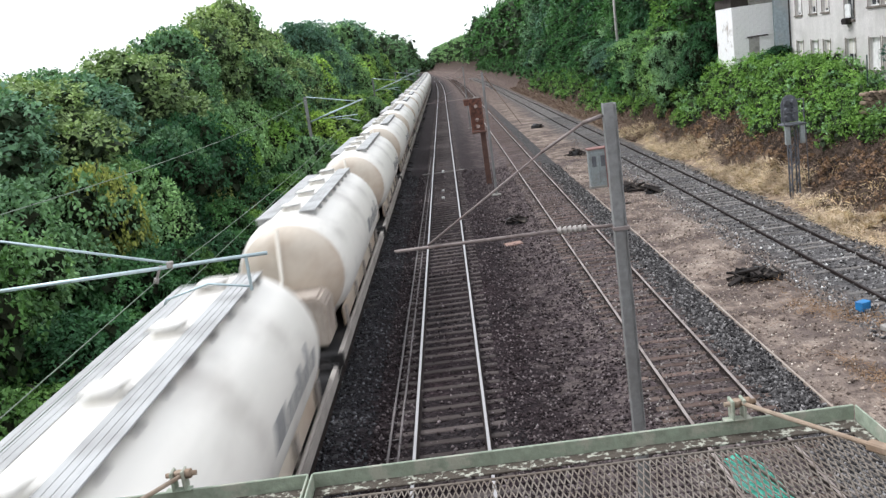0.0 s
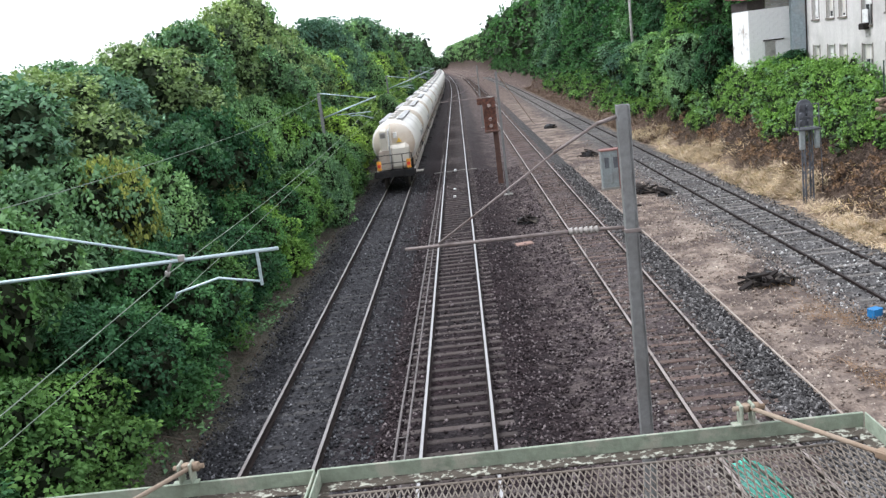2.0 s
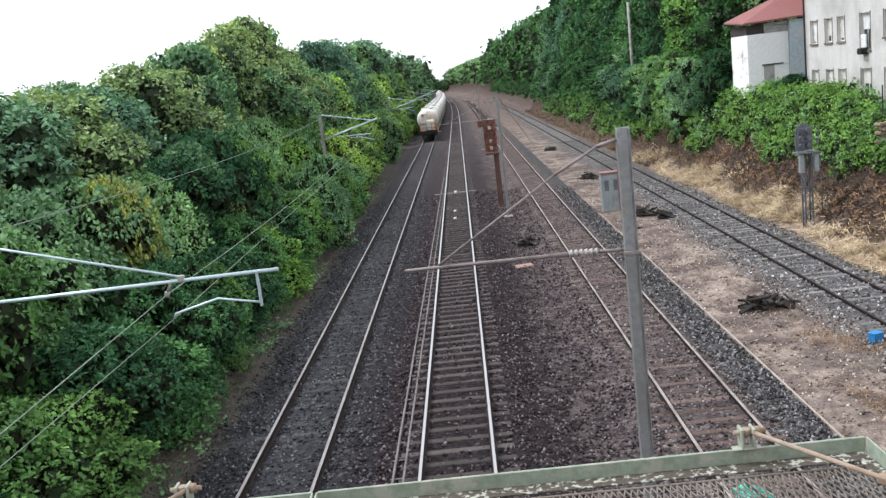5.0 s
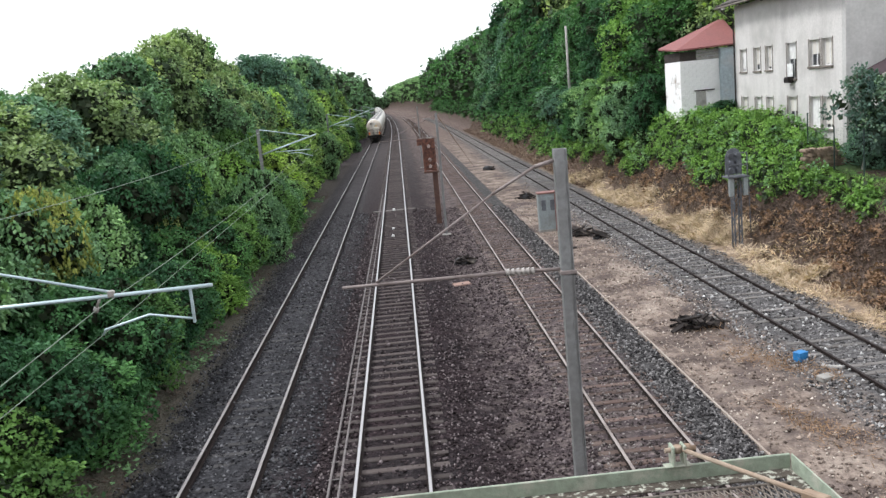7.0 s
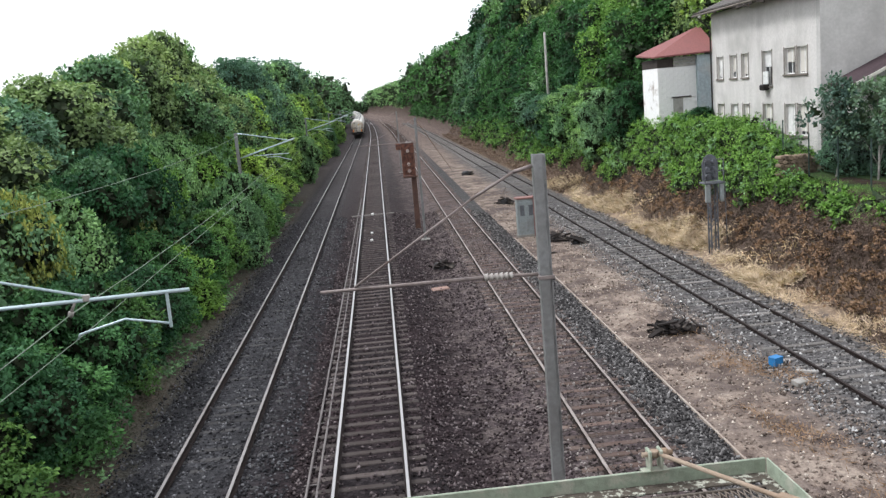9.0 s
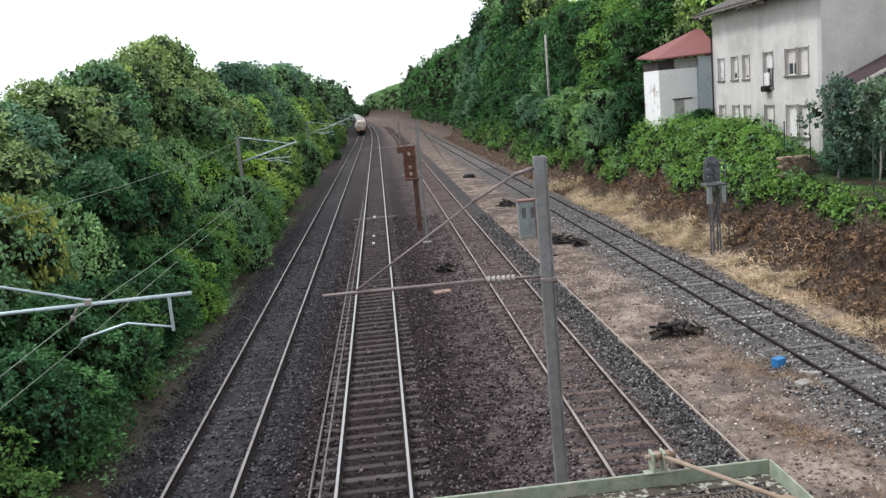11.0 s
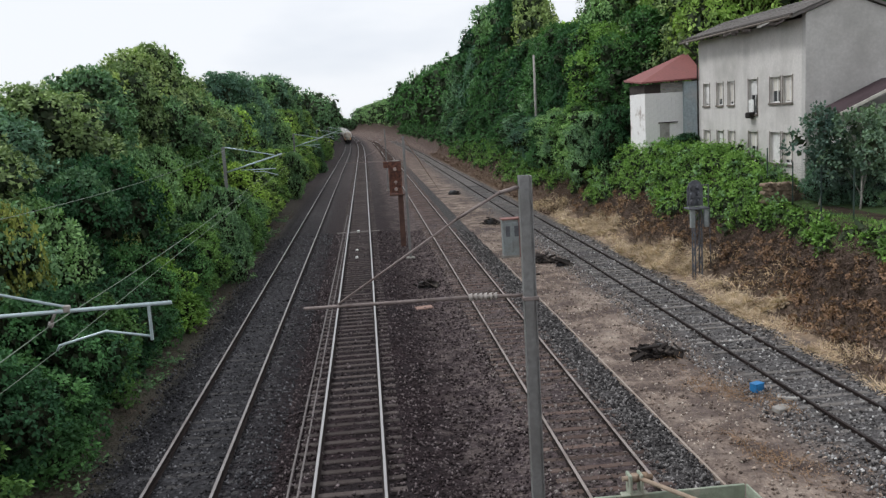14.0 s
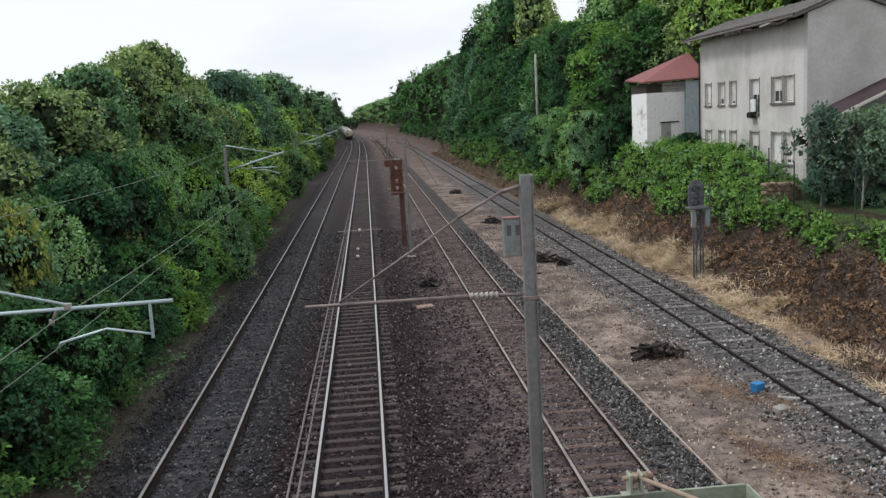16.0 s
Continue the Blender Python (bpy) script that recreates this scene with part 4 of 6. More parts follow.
loose_slab(10.42, 21.15, 0.42, 0.28, 0.12, 20, M["concrete"], "grey concrete lump lying on the ballast")
loose_slab(11.0, 21.95, 0.55, 0.10, 0.05, -28, M["grey_wood"], "pale splinter of timber lying on the ballast")
loose_slab(7.9, 42.6, 0.9, 0.14, 0.08, 8, M["scrap"], "dark timber baulk lying on the soil")
loose_slab(2.05, 36.3, 0.75, 0.4, 0.06, 12, surface("reddish_stone_slab", (0.30, 0.20, 0.165), 0.9, 0, 12, 2), "flat reddish slab between the tracks")


def track_marker():
    b = thing("track_beacon", "small pale beacon fixed between the rails", "track beacon", at=pose(-0.87, 61.2, -0.2))
    bm = bmesh.new()
    box(bm, -0.09, 0.09, -0.2, 0.2, 0.0, 0.16, 0.03)
    part("body", bm, M["sign_white"], b)
    bm = bmesh.new()
    box(bm, -1.5, 1.5, -0.12, 0.12, 0.0, 0.07, 0.02)
    part("base_plate", bm, M["sleeper_d"], b)
    for yy in (49.6, 52.4):
        loose_slab(-0.9, yy, 0.16, 0.22, 0.1, 0, M["sign_white"], "small white marker block between the rails", 0)


track_marker()

# ---- the bridge and its mesh guard ----
def bridge():
    b = thing("footbridge", "concrete footbridge deck with a steel parapet", "bridge", kind="structure")
    bm = bmesh.new()
    box(bm, -14, 20, -1.6, 1.15, 5.55, 5.95, 0.02)
    part("deck", bm, M["concrete"], b)
    bm = bmesh.new()
    box(bm, -14, 20, 1.0, 1.12, 5.952, 6.85, 0.02)
    part("parapet", bm, M["concrete"], b)
    for x in (-9.6, 16.0):
        bm = bmesh.new()
        box(bm, x - 0.5, x + 0.5, -1.4, 0.9, -1.2, 5.548, 0.03)
        part("pier", bm, M["concrete"], b)


bridge()


def guard():
    g = thing("mesh_guard", "green-painted frame with rusty expanded metal mesh over the line", "mesh guard")
    yf, z = 3.26, 6.0

    def angle(bm, x0, x1):
        box(bm, x0, x1, yf - 0.012, yf, z - 0.055, z + 0.012, 0.003)

    for x0, x1 in ((-2.9, -0.757), (-0.737, 1.45)):
        bm = bmesh.new()
        angle(bm, x0, x1)
        part("front_flange", bm, M["green_paint"], g)
        bm = bmesh.new()
        box(bm, x0 + 0.005, x1 - 0.005, yf - 0.085, yf - 0.0125, z - 0.055, z - 0.047, 0.002)
        part("ledge", bm, M["lichen"], g, "lichen-covered ledge of the angle iron")
        bm = bmesh.new()
        rod(bm, [(x0 + 0.02, yf - 0.13, z - 0.05), (x1 - 0.05, yf - 0.13, z - 0.05)], 0.006, 6)
        part("edge_bar", bm, M["mesh_metal"], g)
    for x, side in ((-0.752, 1), (-0.742, -1), (1.45, -1)):
        bm = bmesh.new()
        box(bm, min(x, x - 0.008 * side), max(x, x - 0.008 * side), 1.12, yf - 0.014, z - 0.055, z + 0.014, 0.002)
        part("side_flange", bm, M["green_paint"], g)
        bm = bmesh.new()
        box(bm, min(x + 0.06 * side, x + 0.001 * side), max(x + 0.06 * side, x + 0.001 * side), 1.12, yf - 0.09, z - 0.054, z - 0.047, 0.002)
        part("side_ledge", bm, M["lichen"], g)
    # expanded metal: zigzag strands
    for x0, x1, name in ((-2.85, -0.82, "mesh_panel"), (-0.675, 1.385, "mesh_panel")):
        bm = bmesh.new()
        cw, ch, n = 0.025, 0.056, int((x1 - x0) / 0.025)
        rows = int((yf - 0.13 - 1.14) / ch)
        for i in range(n):
            for j in range(rows):
                xa, ya = x0 + i * cw + (cw / 2 if j % 2 else 0), yf - 0.135 - j * ch
                for s in (-1, 1):
                    a, c = Vector((xa, ya, z - 0.052)), Vector((xa + s * cw / 2, ya - ch, z - 0.051))
                    d = Vector((0.0024, 0, 0))
                    up = Vector((0, 0, 0.004))
                    q = [bm.verts.new(v) for v in (a - d, a + d, c + d, c - d, a - d + up, a + d + up, c + d + up, c - d + up)]
                    for f in ((4, 5, 6, 7), (3, 2, 1, 0), (0, 4, 7, 3), (1, 2, 6, 5)):
                        bm.faces.new([q[k] for k in f])
        part(name, bm, M["mesh_metal"], g)
    # lugs and stay rods
    for x, dx in ((0.99, 0.62), (-1.28, -0.55)):
        bm = bmesh.new()
        for k in (-0.028, 0.018):
            box(bm, x + k, x + k + 0.012, yf - 0.03, yf + 0.03, z + 0.013, z + 0.10, 0.004)
        box(bm, x - 0.06, x + 0.05, yf - 0.03, yf + 0.01, z + 0.0125, z + 0.02, 0.003)
        part("lug", bm, M["green_paint"], g)
        bm = bmesh.new()
        rod(bm, [(x - 0.05, yf, z + 0.078), (x + 0.075, yf, z + 0.078)], 0.011, 8)
        rod(bm, [(x + 0.03, yf, z + 0.078), (x + 0.055, yf, z + 0.078)], 0.02, 6)
        part("bolt", bm, M["rod_tan"], g)
        bm = bmesh.new()
        rod(bm, [(x + 0.02, yf - 0.01, z + 0.078), (x + dx * 0.5, yf - 0.62, z + 0.12), (x + dx * 1.5, 1.13, z + 0.30)], 0.0095, 8)
        rod(bm, [(x + 0.0, yf - 0.0, z + 0.065), (x + 0.0, yf - 0.0, z + 0.092)], 0.018, 8)
        part("stay_rod", bm, M["rod_tan"], g, "tan rusty stay rod")
        bm = bmesh.new()
        m = Matrix.Translation((x + dx * 0.47, yf - 0.58, z + 0.117)) @ Vector((dx * 0.5, -0.6, 0.04)).to_track_quat("Z", "Y").to_matrix().to_4x4()
        box(bm, -0.02, 0.02, -0.016, 0.016, -0.05, 0.05, 0.006, m)
        part("turnbuckle", bm, M["rod_tan"], g)
    # one long brace under the mesh
    bm = bmesh.new()
    rod(bm, [(0.94, yf - 0.1, z - 0.075), (1.36, 1.2, z - 0.075)], 0.006, 6)
    rod(bm, [(-0.05, yf - 0.2, z - 0.07), (-0.05, 1.2, z - 0.07)], 0.005, 6)
    part("brace", bm, M["mesh_metal"], g)
    return g


guard()


def turquoise_sheet():
    t = thing("painted_sheet", "bent turquoise sheet caught below the mesh guard", "sheet")
    bm = bmesh.new()
    rows = []
    for j in range(10):
        v = j / 9
        rows.append([bm.verts.new((0.86 + 0.13 * u + 0.06 * v + 0.012 * math.sin(9 * v), 3.15 - 0.42 * v, 5.93 - 0.03 * abs(math.sin(5 * u + 3 * v)) )) for u in [i / 5 for i in range(6)]])
    for a, b in zip(rows, rows[1:]):
        for i in range(5):
            bm.faces.new((a[i], a[i + 1], b[i + 1], b[i]))
    bmesh.ops.solidify(bm, geom=bm.faces[:], thickness=0.004)
    part("sheet", bm, M["turquoise"], t)


turquoise_sheet()
# ---- houses on the bank ----
def wall_with_openings(bm, x0, x1, y0, y1, z0, z1, openings):
    """A wall along y of thickness x0..x1 with openings (ya, yb, za, zb) through it."""
    ys = sorted({y0, y1, *[v for o in openings for v in o[:2]]})
    zs = sorted({z0, z1, *[v for o in openings for v in o[2:]]})
    for ya, yb in zip(ys, ys[1:]):
        for za, zb in zip(zs, zs[1:]):
            cy, cz = (ya + yb) / 2, (za + zb) / 2
            if not any(o[0] < cy < o[1] and o[2] < cz < o[3] for o in openings):
                box(bm, x0, x1, ya, yb, za, zb)
    bmesh.ops.remove_doubles(bm, verts=bm.verts[:], dist=1e-4)
    inner = [f for f in bm.faces if len({tuple(round(c, 3) for c in f.calc_center_median())}) and any(
        g is not f and (g.calc_center_median() - f.calc_center_median()).length < 1e-4 for e in f.edges for g in e.link_faces)]
    bmesh.ops.delete(bm, geom=list(set(inner)), context="FACES")


HOUSE_X, HOUSE_Y0, HOUSE_Y1, HOUSE_Z0, HOUSE_Z1 = 20.1, 38.5, 51.2, 2.4, 11.05
UPPER = [(49.6, 50.45), (47.68, 48.54), (46.18, 46.99), (43.38, 44.43), (40.93, 41.99), (39.72, 40.68)]


def house():
    h = thing("house", "two-storey house in stained grey render with a tiled roof", "house")
    holes = []
    for a, b in UPPER:
        holes.append((a, b, 6.75 if (a, b) == UPPER[3] else 7.28, 8.53))
        holes.append((a, b, 4.35, 5.85))
    bm = bmesh.new()
    wall_with_openings(bm, HOUSE_X, HOUSE_X + 0.35, HOUSE_Y0 + 0.352, HOUSE_Y1, HOUSE_Z0, HOUSE_Z1, holes)
    part("wall", bm, M["render"], h)
    bm = bmesh.new()
    tmp = bmesh.new()
    sweep(tmp, [(HOUSE_X, HOUSE_Z0), (HOUSE_X + 4.25, HOUSE_Z0), (HOUSE_X + 4.25, 11.12), (HOUSE_X + 1.95, 11.96), (HOUSE_X, 11.22)], HOUSE_Y0 + 0.002, HOUSE_Y0 + 0.35)
    join(bm, tmp)
    part("gable_wall", bm, M["gable"], h)
    bm = bmesh.new()
    box(bm, HOUSE_X + 3.9, HOUSE_X + 4.25, HOUSE_Y0 + 0.352, HOUSE_Y1, HOUSE_Z0, HOUSE_Z1)
    box(bm, HOUSE_X + 0.352, HOUSE_X + 3.898, HOUSE_Y1 - 0.35, HOUSE_Y1 - 0.002, HOUSE_Z0, HOUSE_Z1)
    part("back_wall", bm, M["gable"], h)
    # roof slopes with overhanging eaves
    y0, y1 = HOUSE_Y0 - 0.15, HOUSE_Y1 + 0.9
    for a, b in (((-0.75, 11.0), (1.95, 12.0)), ((4.9, 10.91), (1.95, 12.0))):
        bm = bmesh.new()
        d = 0.14
        sweep(bm, [(HOUSE_X + a[0], a[1]), (HOUSE_X + b[0], b[1]), (HOUSE_X + b[0], b[1] + d), (HOUSE_X + a[0], a[1] + d)], y0, y1)
        r = part("roof_slope", bm, M["roof_tile"], h)
    # rows of tiles on the slope that shows
    up = Vector((2.7, 0, 1.0)).normalized()
    ang = -math.degrees(math.atan2(1.0, 2.7))
    tile = bmesh.new()
    box(tile, -0.19, 0.19, -0.115, 0.115, 0.0, 0.03, 0.008)
    tm = bpy.data.meshes.new("tile")
    tile.to_mesh(tm)
    tile.free()
    tm.materials.append(M["roof_tile"])
    rng = random.Random(4)
    rest = bmesh.new()
    slope = h.children[-2]
    count = 0
    for row in range(8):
        for k in range(int((y1 - y0) / 0.235)):
            p = Vector((HOUSE_X - 0.62, y0 + 0.12 + 0.235 * k, 11.20)) + up * (0.36 * row)
            m = Matrix.Translation(p) @ pose(0, 0, 0.012, 0, ang + 3 + rng.uniform(-1.5, 1.5), rng.uniform(-2, 2))
            if count < 290 and row < 5:
                t = new("tile", tm)
                t.parent, t.matrix_basis = slope, m
                count += 1
            else:
                box(rest, -0.19, 0.19, -0.115, 0.115, 0.0, 0.03, 0, m)
    tagged(part("tile", rest, M["roof_tile"], slope, "upper courses of roof tiles"), kind="stuff")
    bm = bmesh.new()
    box(bm, HOUSE_X - 0.76, HOUSE_X - 0.68, y0, y1, 11.05, 11.23, 0.01)
    part("eave_board", bm, M["dark_wood"], h)
    for k in range(16):
        bm = bmesh.new()
        yy, ln = y0 + 0.4 + rng.uniform(0, y1 - y0 - 1.2), rng.uniform(0.35, 1.1)
        box(bm, -0.04, 0.04, -ln / 2, ln / 2, -0.06, 0.05, 0.006, Matrix.Translation((HOUSE_X - 0.80 + rng.uniform(-0.03, 0.05), yy, 11.0 - rng.uniform(0.0, 0.10))) @ pose(0, 0, 0, rng.uniform(-12, 12), rng.uniform(-20, 20), rng.uniform(-4, 4)))
        part("loose_lath", bm, M["dark_wood"] if k % 4 else M["grey_wood"], h)
    bm = bmesh.new()
    rod(bm, [(HOUSE_X - 0.8, y0 - 0.02, 11.08), (HOUSE_X - 0.8, y1, 11.05)], 0.06, 8)
    part("gutter", bm, M["sill"], h)
    bm = bmesh.new()
    rod(bm, [(HOUSE_X - 0.78, HOUSE_Y1 + 0.3, 11.0), (HOUSE_X - 0.12, HOUSE_Y1 - 0.1, 10.2), (HOUSE_X - 0.10, HOUSE_Y1 - 0.1, 3.0)], 0.045, 8)
    part("downpipe", bm, M["dark_wood"], h)
    for k, (a, b, za, zb) in enumerate(holes):
        w = thing("window", "", "")
        w.parent = h
        for key in ("label", "category"):
            if key in w:
                del w[key]
        bm = bmesh.new()
        t, xf = 0.055, HOUSE_X + 0.13
        box(bm, xf, xf + 0.05, a, a + t, za, zb, 0.005)
        box(bm, xf, xf + 0.05, b - t, b, za, zb, 0.005)
        box(bm, xf + 0.001, xf + 0.049, a + t, b - t, za, za + t, 0.005)
        box(bm, xf + 0.001, xf + 0.049, a + t, b - t, zb - t, zb, 0.005)
        box(bm, xf + 0.002, xf + 0.048, (a + b) / 2 - 0.03, (a + b) / 2 + 0.03, za + t, zb - t, 0.005)
        part("frame", bm, M["frame_white"], w)
        bm = bmesh.new()
        box(bm, xf + 0.055, xf + 0.065, a + 0.02, b - 0.02, za + 0.02, zb - 0.02)
        part("pane", bm, M["glass"], w)
        bm = bmesh.new()
        drop = (0.95, 0.75, 0.9, 0.45, 0.55, 0.98)[k // 2] if k % 2 == 0 else (0.9, 0.7, 0.95, 0.5, 0.98, 0.9)[k // 2]
        box(bm, xf + 0.02, xf + 0.045, a + 0.06, b - 0.06, zb - t - (zb - za - 2 * t) * drop, zb - t - 0.001, 0.004)
        part("blind", bm, M["curtain"] if k % 3 else M["frame_white"], w)
        bm = bmesh.new()
        box(bm, HOUSE_X - 0.08, HOUSE_X + 0.12, a - 0.09, b + 0.09, za - 0.10, za - 0.002, 0.01)
        part("sill", bm, M["sill"], w)
        for ya, yb in ((a - 0.08, a - 0.001), (b + 0.001, b + 0.08)):
            bm = bmesh.new()
            box(bm, HOUSE_X - 0.012, HOUSE_X - 0.001, ya, yb, za, zb + 0.06)
            part("surround", bm, M["sill"], w)
    bm = bmesh.new()
    box(bm, HOUSE_X - 0.32, HOUSE_X - 0.01, 43.62, 44.2, 6.55, 6.85, 0.05)
    part("flower_box", bm, M["scrap"], h)
    bm = bmesh.new()
    box(bm, HOUSE_X - 0.13, HOUSE_X - 0.09, 43.55, 44.15, 6.86, 7.5, 0.015)
    part("hanging_cloth", bm, M["sign_white"], h, "white cloth hung from the window")


house()


def white_shed():
    s = thing("shed", "whitewashed block shed with a red sheet roof", "shed")
    y = 56.0
    courses, z = 12, 3.2
    bm = bmesh.new()
    box(bm, 18.35, 20.9, y + 0.02, y + 3.2, 3.2, 8.25)
    part("wall", bm, M["white_block"], s)
    me = bpy.data.meshes.new("block")
    tmp = bmesh.new()
    box(tmp, -0.245, 0.245, -0.02, 0.02, -0.095, 0.095, 0.006)
    tmp.to_mesh(me)
    tmp.free()
    me.materials.append(M["white_block"])
    wall = s.children[0]
    for r in range(15):
        for k in range(5):
            x = 18.62 + k * 0.5 + (0.25 if r % 2 else 0)
            if x > 20.66:
                continue
            b = new("block", me)
            b.parent, b.matrix_basis = wall, pose(x, y + 0.005 * math.sin(k * 7 + r * 3), 5.2 + r * 0.2)
    bm = bmesh.new()
    box(bm, 18.33, 19.4, y - 0.01, y + 3.2, 8.26, 8.82, 0.01)
    part("dark_boarding", bm, M["dark_wood"], s)
    for k in range(3):
        bm = bmesh.new()
        box(bm, 19.42, 20.88, y - 0.01, y + 0.05, 8.26 + 0.21 * k, 8.45 + 0.21 * k, 0.008)
        part("board", bm, M["grey_wood"], s)
    bm = bmesh.new()
    box(bm, 20.91, 22.2, y - 0.25, y + 3.2, 3.2, 8.9)
    part("side_wall", bm, M["blue_wall"], s)
    bm = bmesh.new()
    box(bm, 19.3, 19.95, y - 0.06, y - 0.022, 5.2, 6.25, 0.01)
    part("door", bm, M["grey_wood"], s)
    bm = bmesh.new()
    box(bm, 19.2, 20.5, y - 0.12, y - 0.03, 6.28, 6.36, 0.01)
    part("lintel", bm, M["dark_wood"], s)
    bm = bmesh.new()
    deck = [(18.02, y - 0.35, 8.88), (22.3, y - 0.45, 9.02), (22.5, y + 3.5, 10.85), (18.02, y + 3.5, 9.15)]
    low = [bm.verts.new(p) for p in deck]
    high = [bm.verts.new((p[0], p[1], p[2] + 0.1)) for p in deck]
    for q in (low, high):
        bm.faces.new((q[0], q[1], q[2]))
        bm.faces.new((q[0], q[2], q[3]))
    for k in range(4):
        bm.faces.new((low[k], low[(k + 1) % 4], high[(k + 1) % 4], high[k]))
    bmesh.ops.recalc_face_normals(bm, faces=bm.faces[:])
    part("roof", bm, M["roof_red"], s)
    return s


white_shed()


def annexe():
    s = thing("outbuilding", "low rendered outbuilding with a brown-red roof", "outbuilding")
    bm = bmesh.new()
    box(bm, 21.0, 26.0, 36.3, 38.2, 2.4, 6.63)
    part("wall", bm, M["render"], s)
    bm = bmesh.new()
    sweep(bm, [(20.35, 6.6), (23.6, 7.98), (26.8, 6.64), (26.8, 6.78), (23.6, 8.13), (20.35, 6.74)], 36.0, 38.3)
    part("roof", bm, M["roof_brown"], s)
    bm = bmesh.new()
    beam(bm, (20.33, 35.97, 6.68), (23.6, 35.97, 8.07), 0.05, 0.13)
    part("barge_board", bm, M["curtain"], s)


annexe()


def garden():
    lawn = bmesh.new()
    g = [[lawn.verts.new((x, y, float(ground_z(x, y)) + 0.03)) for x in (18.9, 21, 24, 30)] for y in range(20, 39, 2)]
    for a, b in zip(g, g[1:]):
        for i in range(3):
            lawn.faces.new((a[i], a[i + 1], b[i + 1], b[i]))
    tagged(part("lawn", lawn, surface("mown_lawn", (0.045, 0.085, 0.028), 0.95, 0, 30, 1.0, (0.065, 0.075, 0.03), relief=0.7)), "mown green lawn in the garden", "lawn", kind="structure")
    f = thing("garden_fence", "dark green wire mesh fence on thin posts", "fence")
    for k in range(8):
        y = 22.4 + k * 2.45
        bm = bmesh.new()
        z = float(ground_z(18.8, y))
        box(bm, 18.775, 18.825, y - 0.025, y + 0.025, z - 0.1, z + 2.05, 0.006)
        part("post", bm, M["fence"], f)
    bm = bmesh.new()
    z = 2.65
    for k in range(16):
        rod(bm, [(18.8, 22.4, z + 0.1 + k * 0.125), (18.8, 39.5, z + 0.1 + k * 0.125)], 0.002, 3)
    for k in range(140):
        rod(bm, [(18.8, 22.4 + k * 0.123, z), (18.8, 22.4 + k * 0.123, z + 1.95)], 0.002, 3)
    part("wire_mesh", bm, M["fence"], f)
    pile = thing("woodpile", "stack of split firewood at the edge of the bank", "woodpile", at=pose(18.75, 38.0, float(ground_z(18.75, 38.0)) - 0.05))
    rng = random.Random(2)
    for row in range(5):
        for col in range(9 - row // 2):
            bm = bmesh.new()
            r = rng.uniform(0.085, 0.115)
            x, z = -0.85 + 0.205 * col + 0.1 * (row % 2) + rng.uniform(-0.015, 0.015), 0.11 + row * 0.185
            rod(bm, [(x, -0.28 + rng.uniform(-0.06, 0.06), z), (x + rng.uniform(-0.03, 0.03), 0.28, z)], r, 7)
            part("log", bm, M["log"], pile)
    pole = thing("utility_pole", "weathered grey wooden utility pole among the trees", "pole", at=pose(17.1, 86.0, 0))
    bm = bmesh.new()
    rod(bm, [(0, 0, 2.5), (0, 0, 13.0)], 0.16, 10, 0.11)
    part("pole", bm, M["grey_wood"], pole)


garden()

# ---- trees and undergrowth ----
def tree_kind(height, radius, leaves, size, seed, trunk_r, bark, low=0.12, lobes=22, heart=0.16, core="inner_shade"):
    """Meshes of a trunk with limbs and of a leafy crown, standing at the origin."""
    rng = np.random.default_rng(seed)
    blobs = []
    for k in range(lobes):
        u = (k + 0.5) / lobes
        z = height * (low + (1 - low) * u ** 0.9)
        w = radius * (1.0 - 0.75 * abs(u - 0.36) ** 1.35 * 1.5)
        a = rng.uniform(0, 2 * math.pi)
        d = w * rng.uniform(0.25, 0.8) * (0.5 if u > 0.9 else 1)
        r = radius * rng.uniform(0.38, 0.62) * (1.0 - 0.35 * u)
        blobs.append((math.cos(a) * d, math.sin(a) * d, min(z, height - r * 0.7), r))
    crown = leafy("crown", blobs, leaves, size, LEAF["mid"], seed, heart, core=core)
    bm = bmesh.new()
    bend = [(0.12 * math.sin(seed + 2 * i), 0.12 * math.cos(seed * 2 + i), height * 0.8 * i / 5) for i in range(6)]
    bend[0] = (bend[0][0], bend[0][1], -0.5)
    rod(bm, bend, trunk_r, 8, trunk_r * 0.25)
    for x, y, z, r in blobs:
        k = max(0.08, z / height * 0.75 - 0.12)
        s = Vector(bend[min(5, int(k * 5.9))])
        rod(bm, [s, s.lerp(Vector((x, y, z)), 0.5) + Vector((0, 0, r * 0.2)), (x, y, z)], trunk_r * 0.35, 5, trunk_r * 0.08)
    trunk = bpy.data.meshes.new("trunk")
    bm.to_mesh(trunk)
    bm.free()
    trunk.materials.append(bark)
    return trunk, crown


def recolour(mesh, leaf):
    m = mesh.copy()
    m.materials[0] = LEAF[leaf]
    return m


SHRUB = [tree_kind(3.6, 2.1, 15000, 0.13, 11 + k, 0.06, M["bark"], 0.10, 15, 0.16, "shrub_shade") for k in range(3)]
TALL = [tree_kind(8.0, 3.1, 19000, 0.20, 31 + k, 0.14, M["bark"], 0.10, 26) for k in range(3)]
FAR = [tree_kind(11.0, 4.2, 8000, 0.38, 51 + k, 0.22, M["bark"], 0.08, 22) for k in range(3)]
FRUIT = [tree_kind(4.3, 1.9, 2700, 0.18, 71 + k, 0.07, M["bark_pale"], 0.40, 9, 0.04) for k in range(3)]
CROWNS = {}


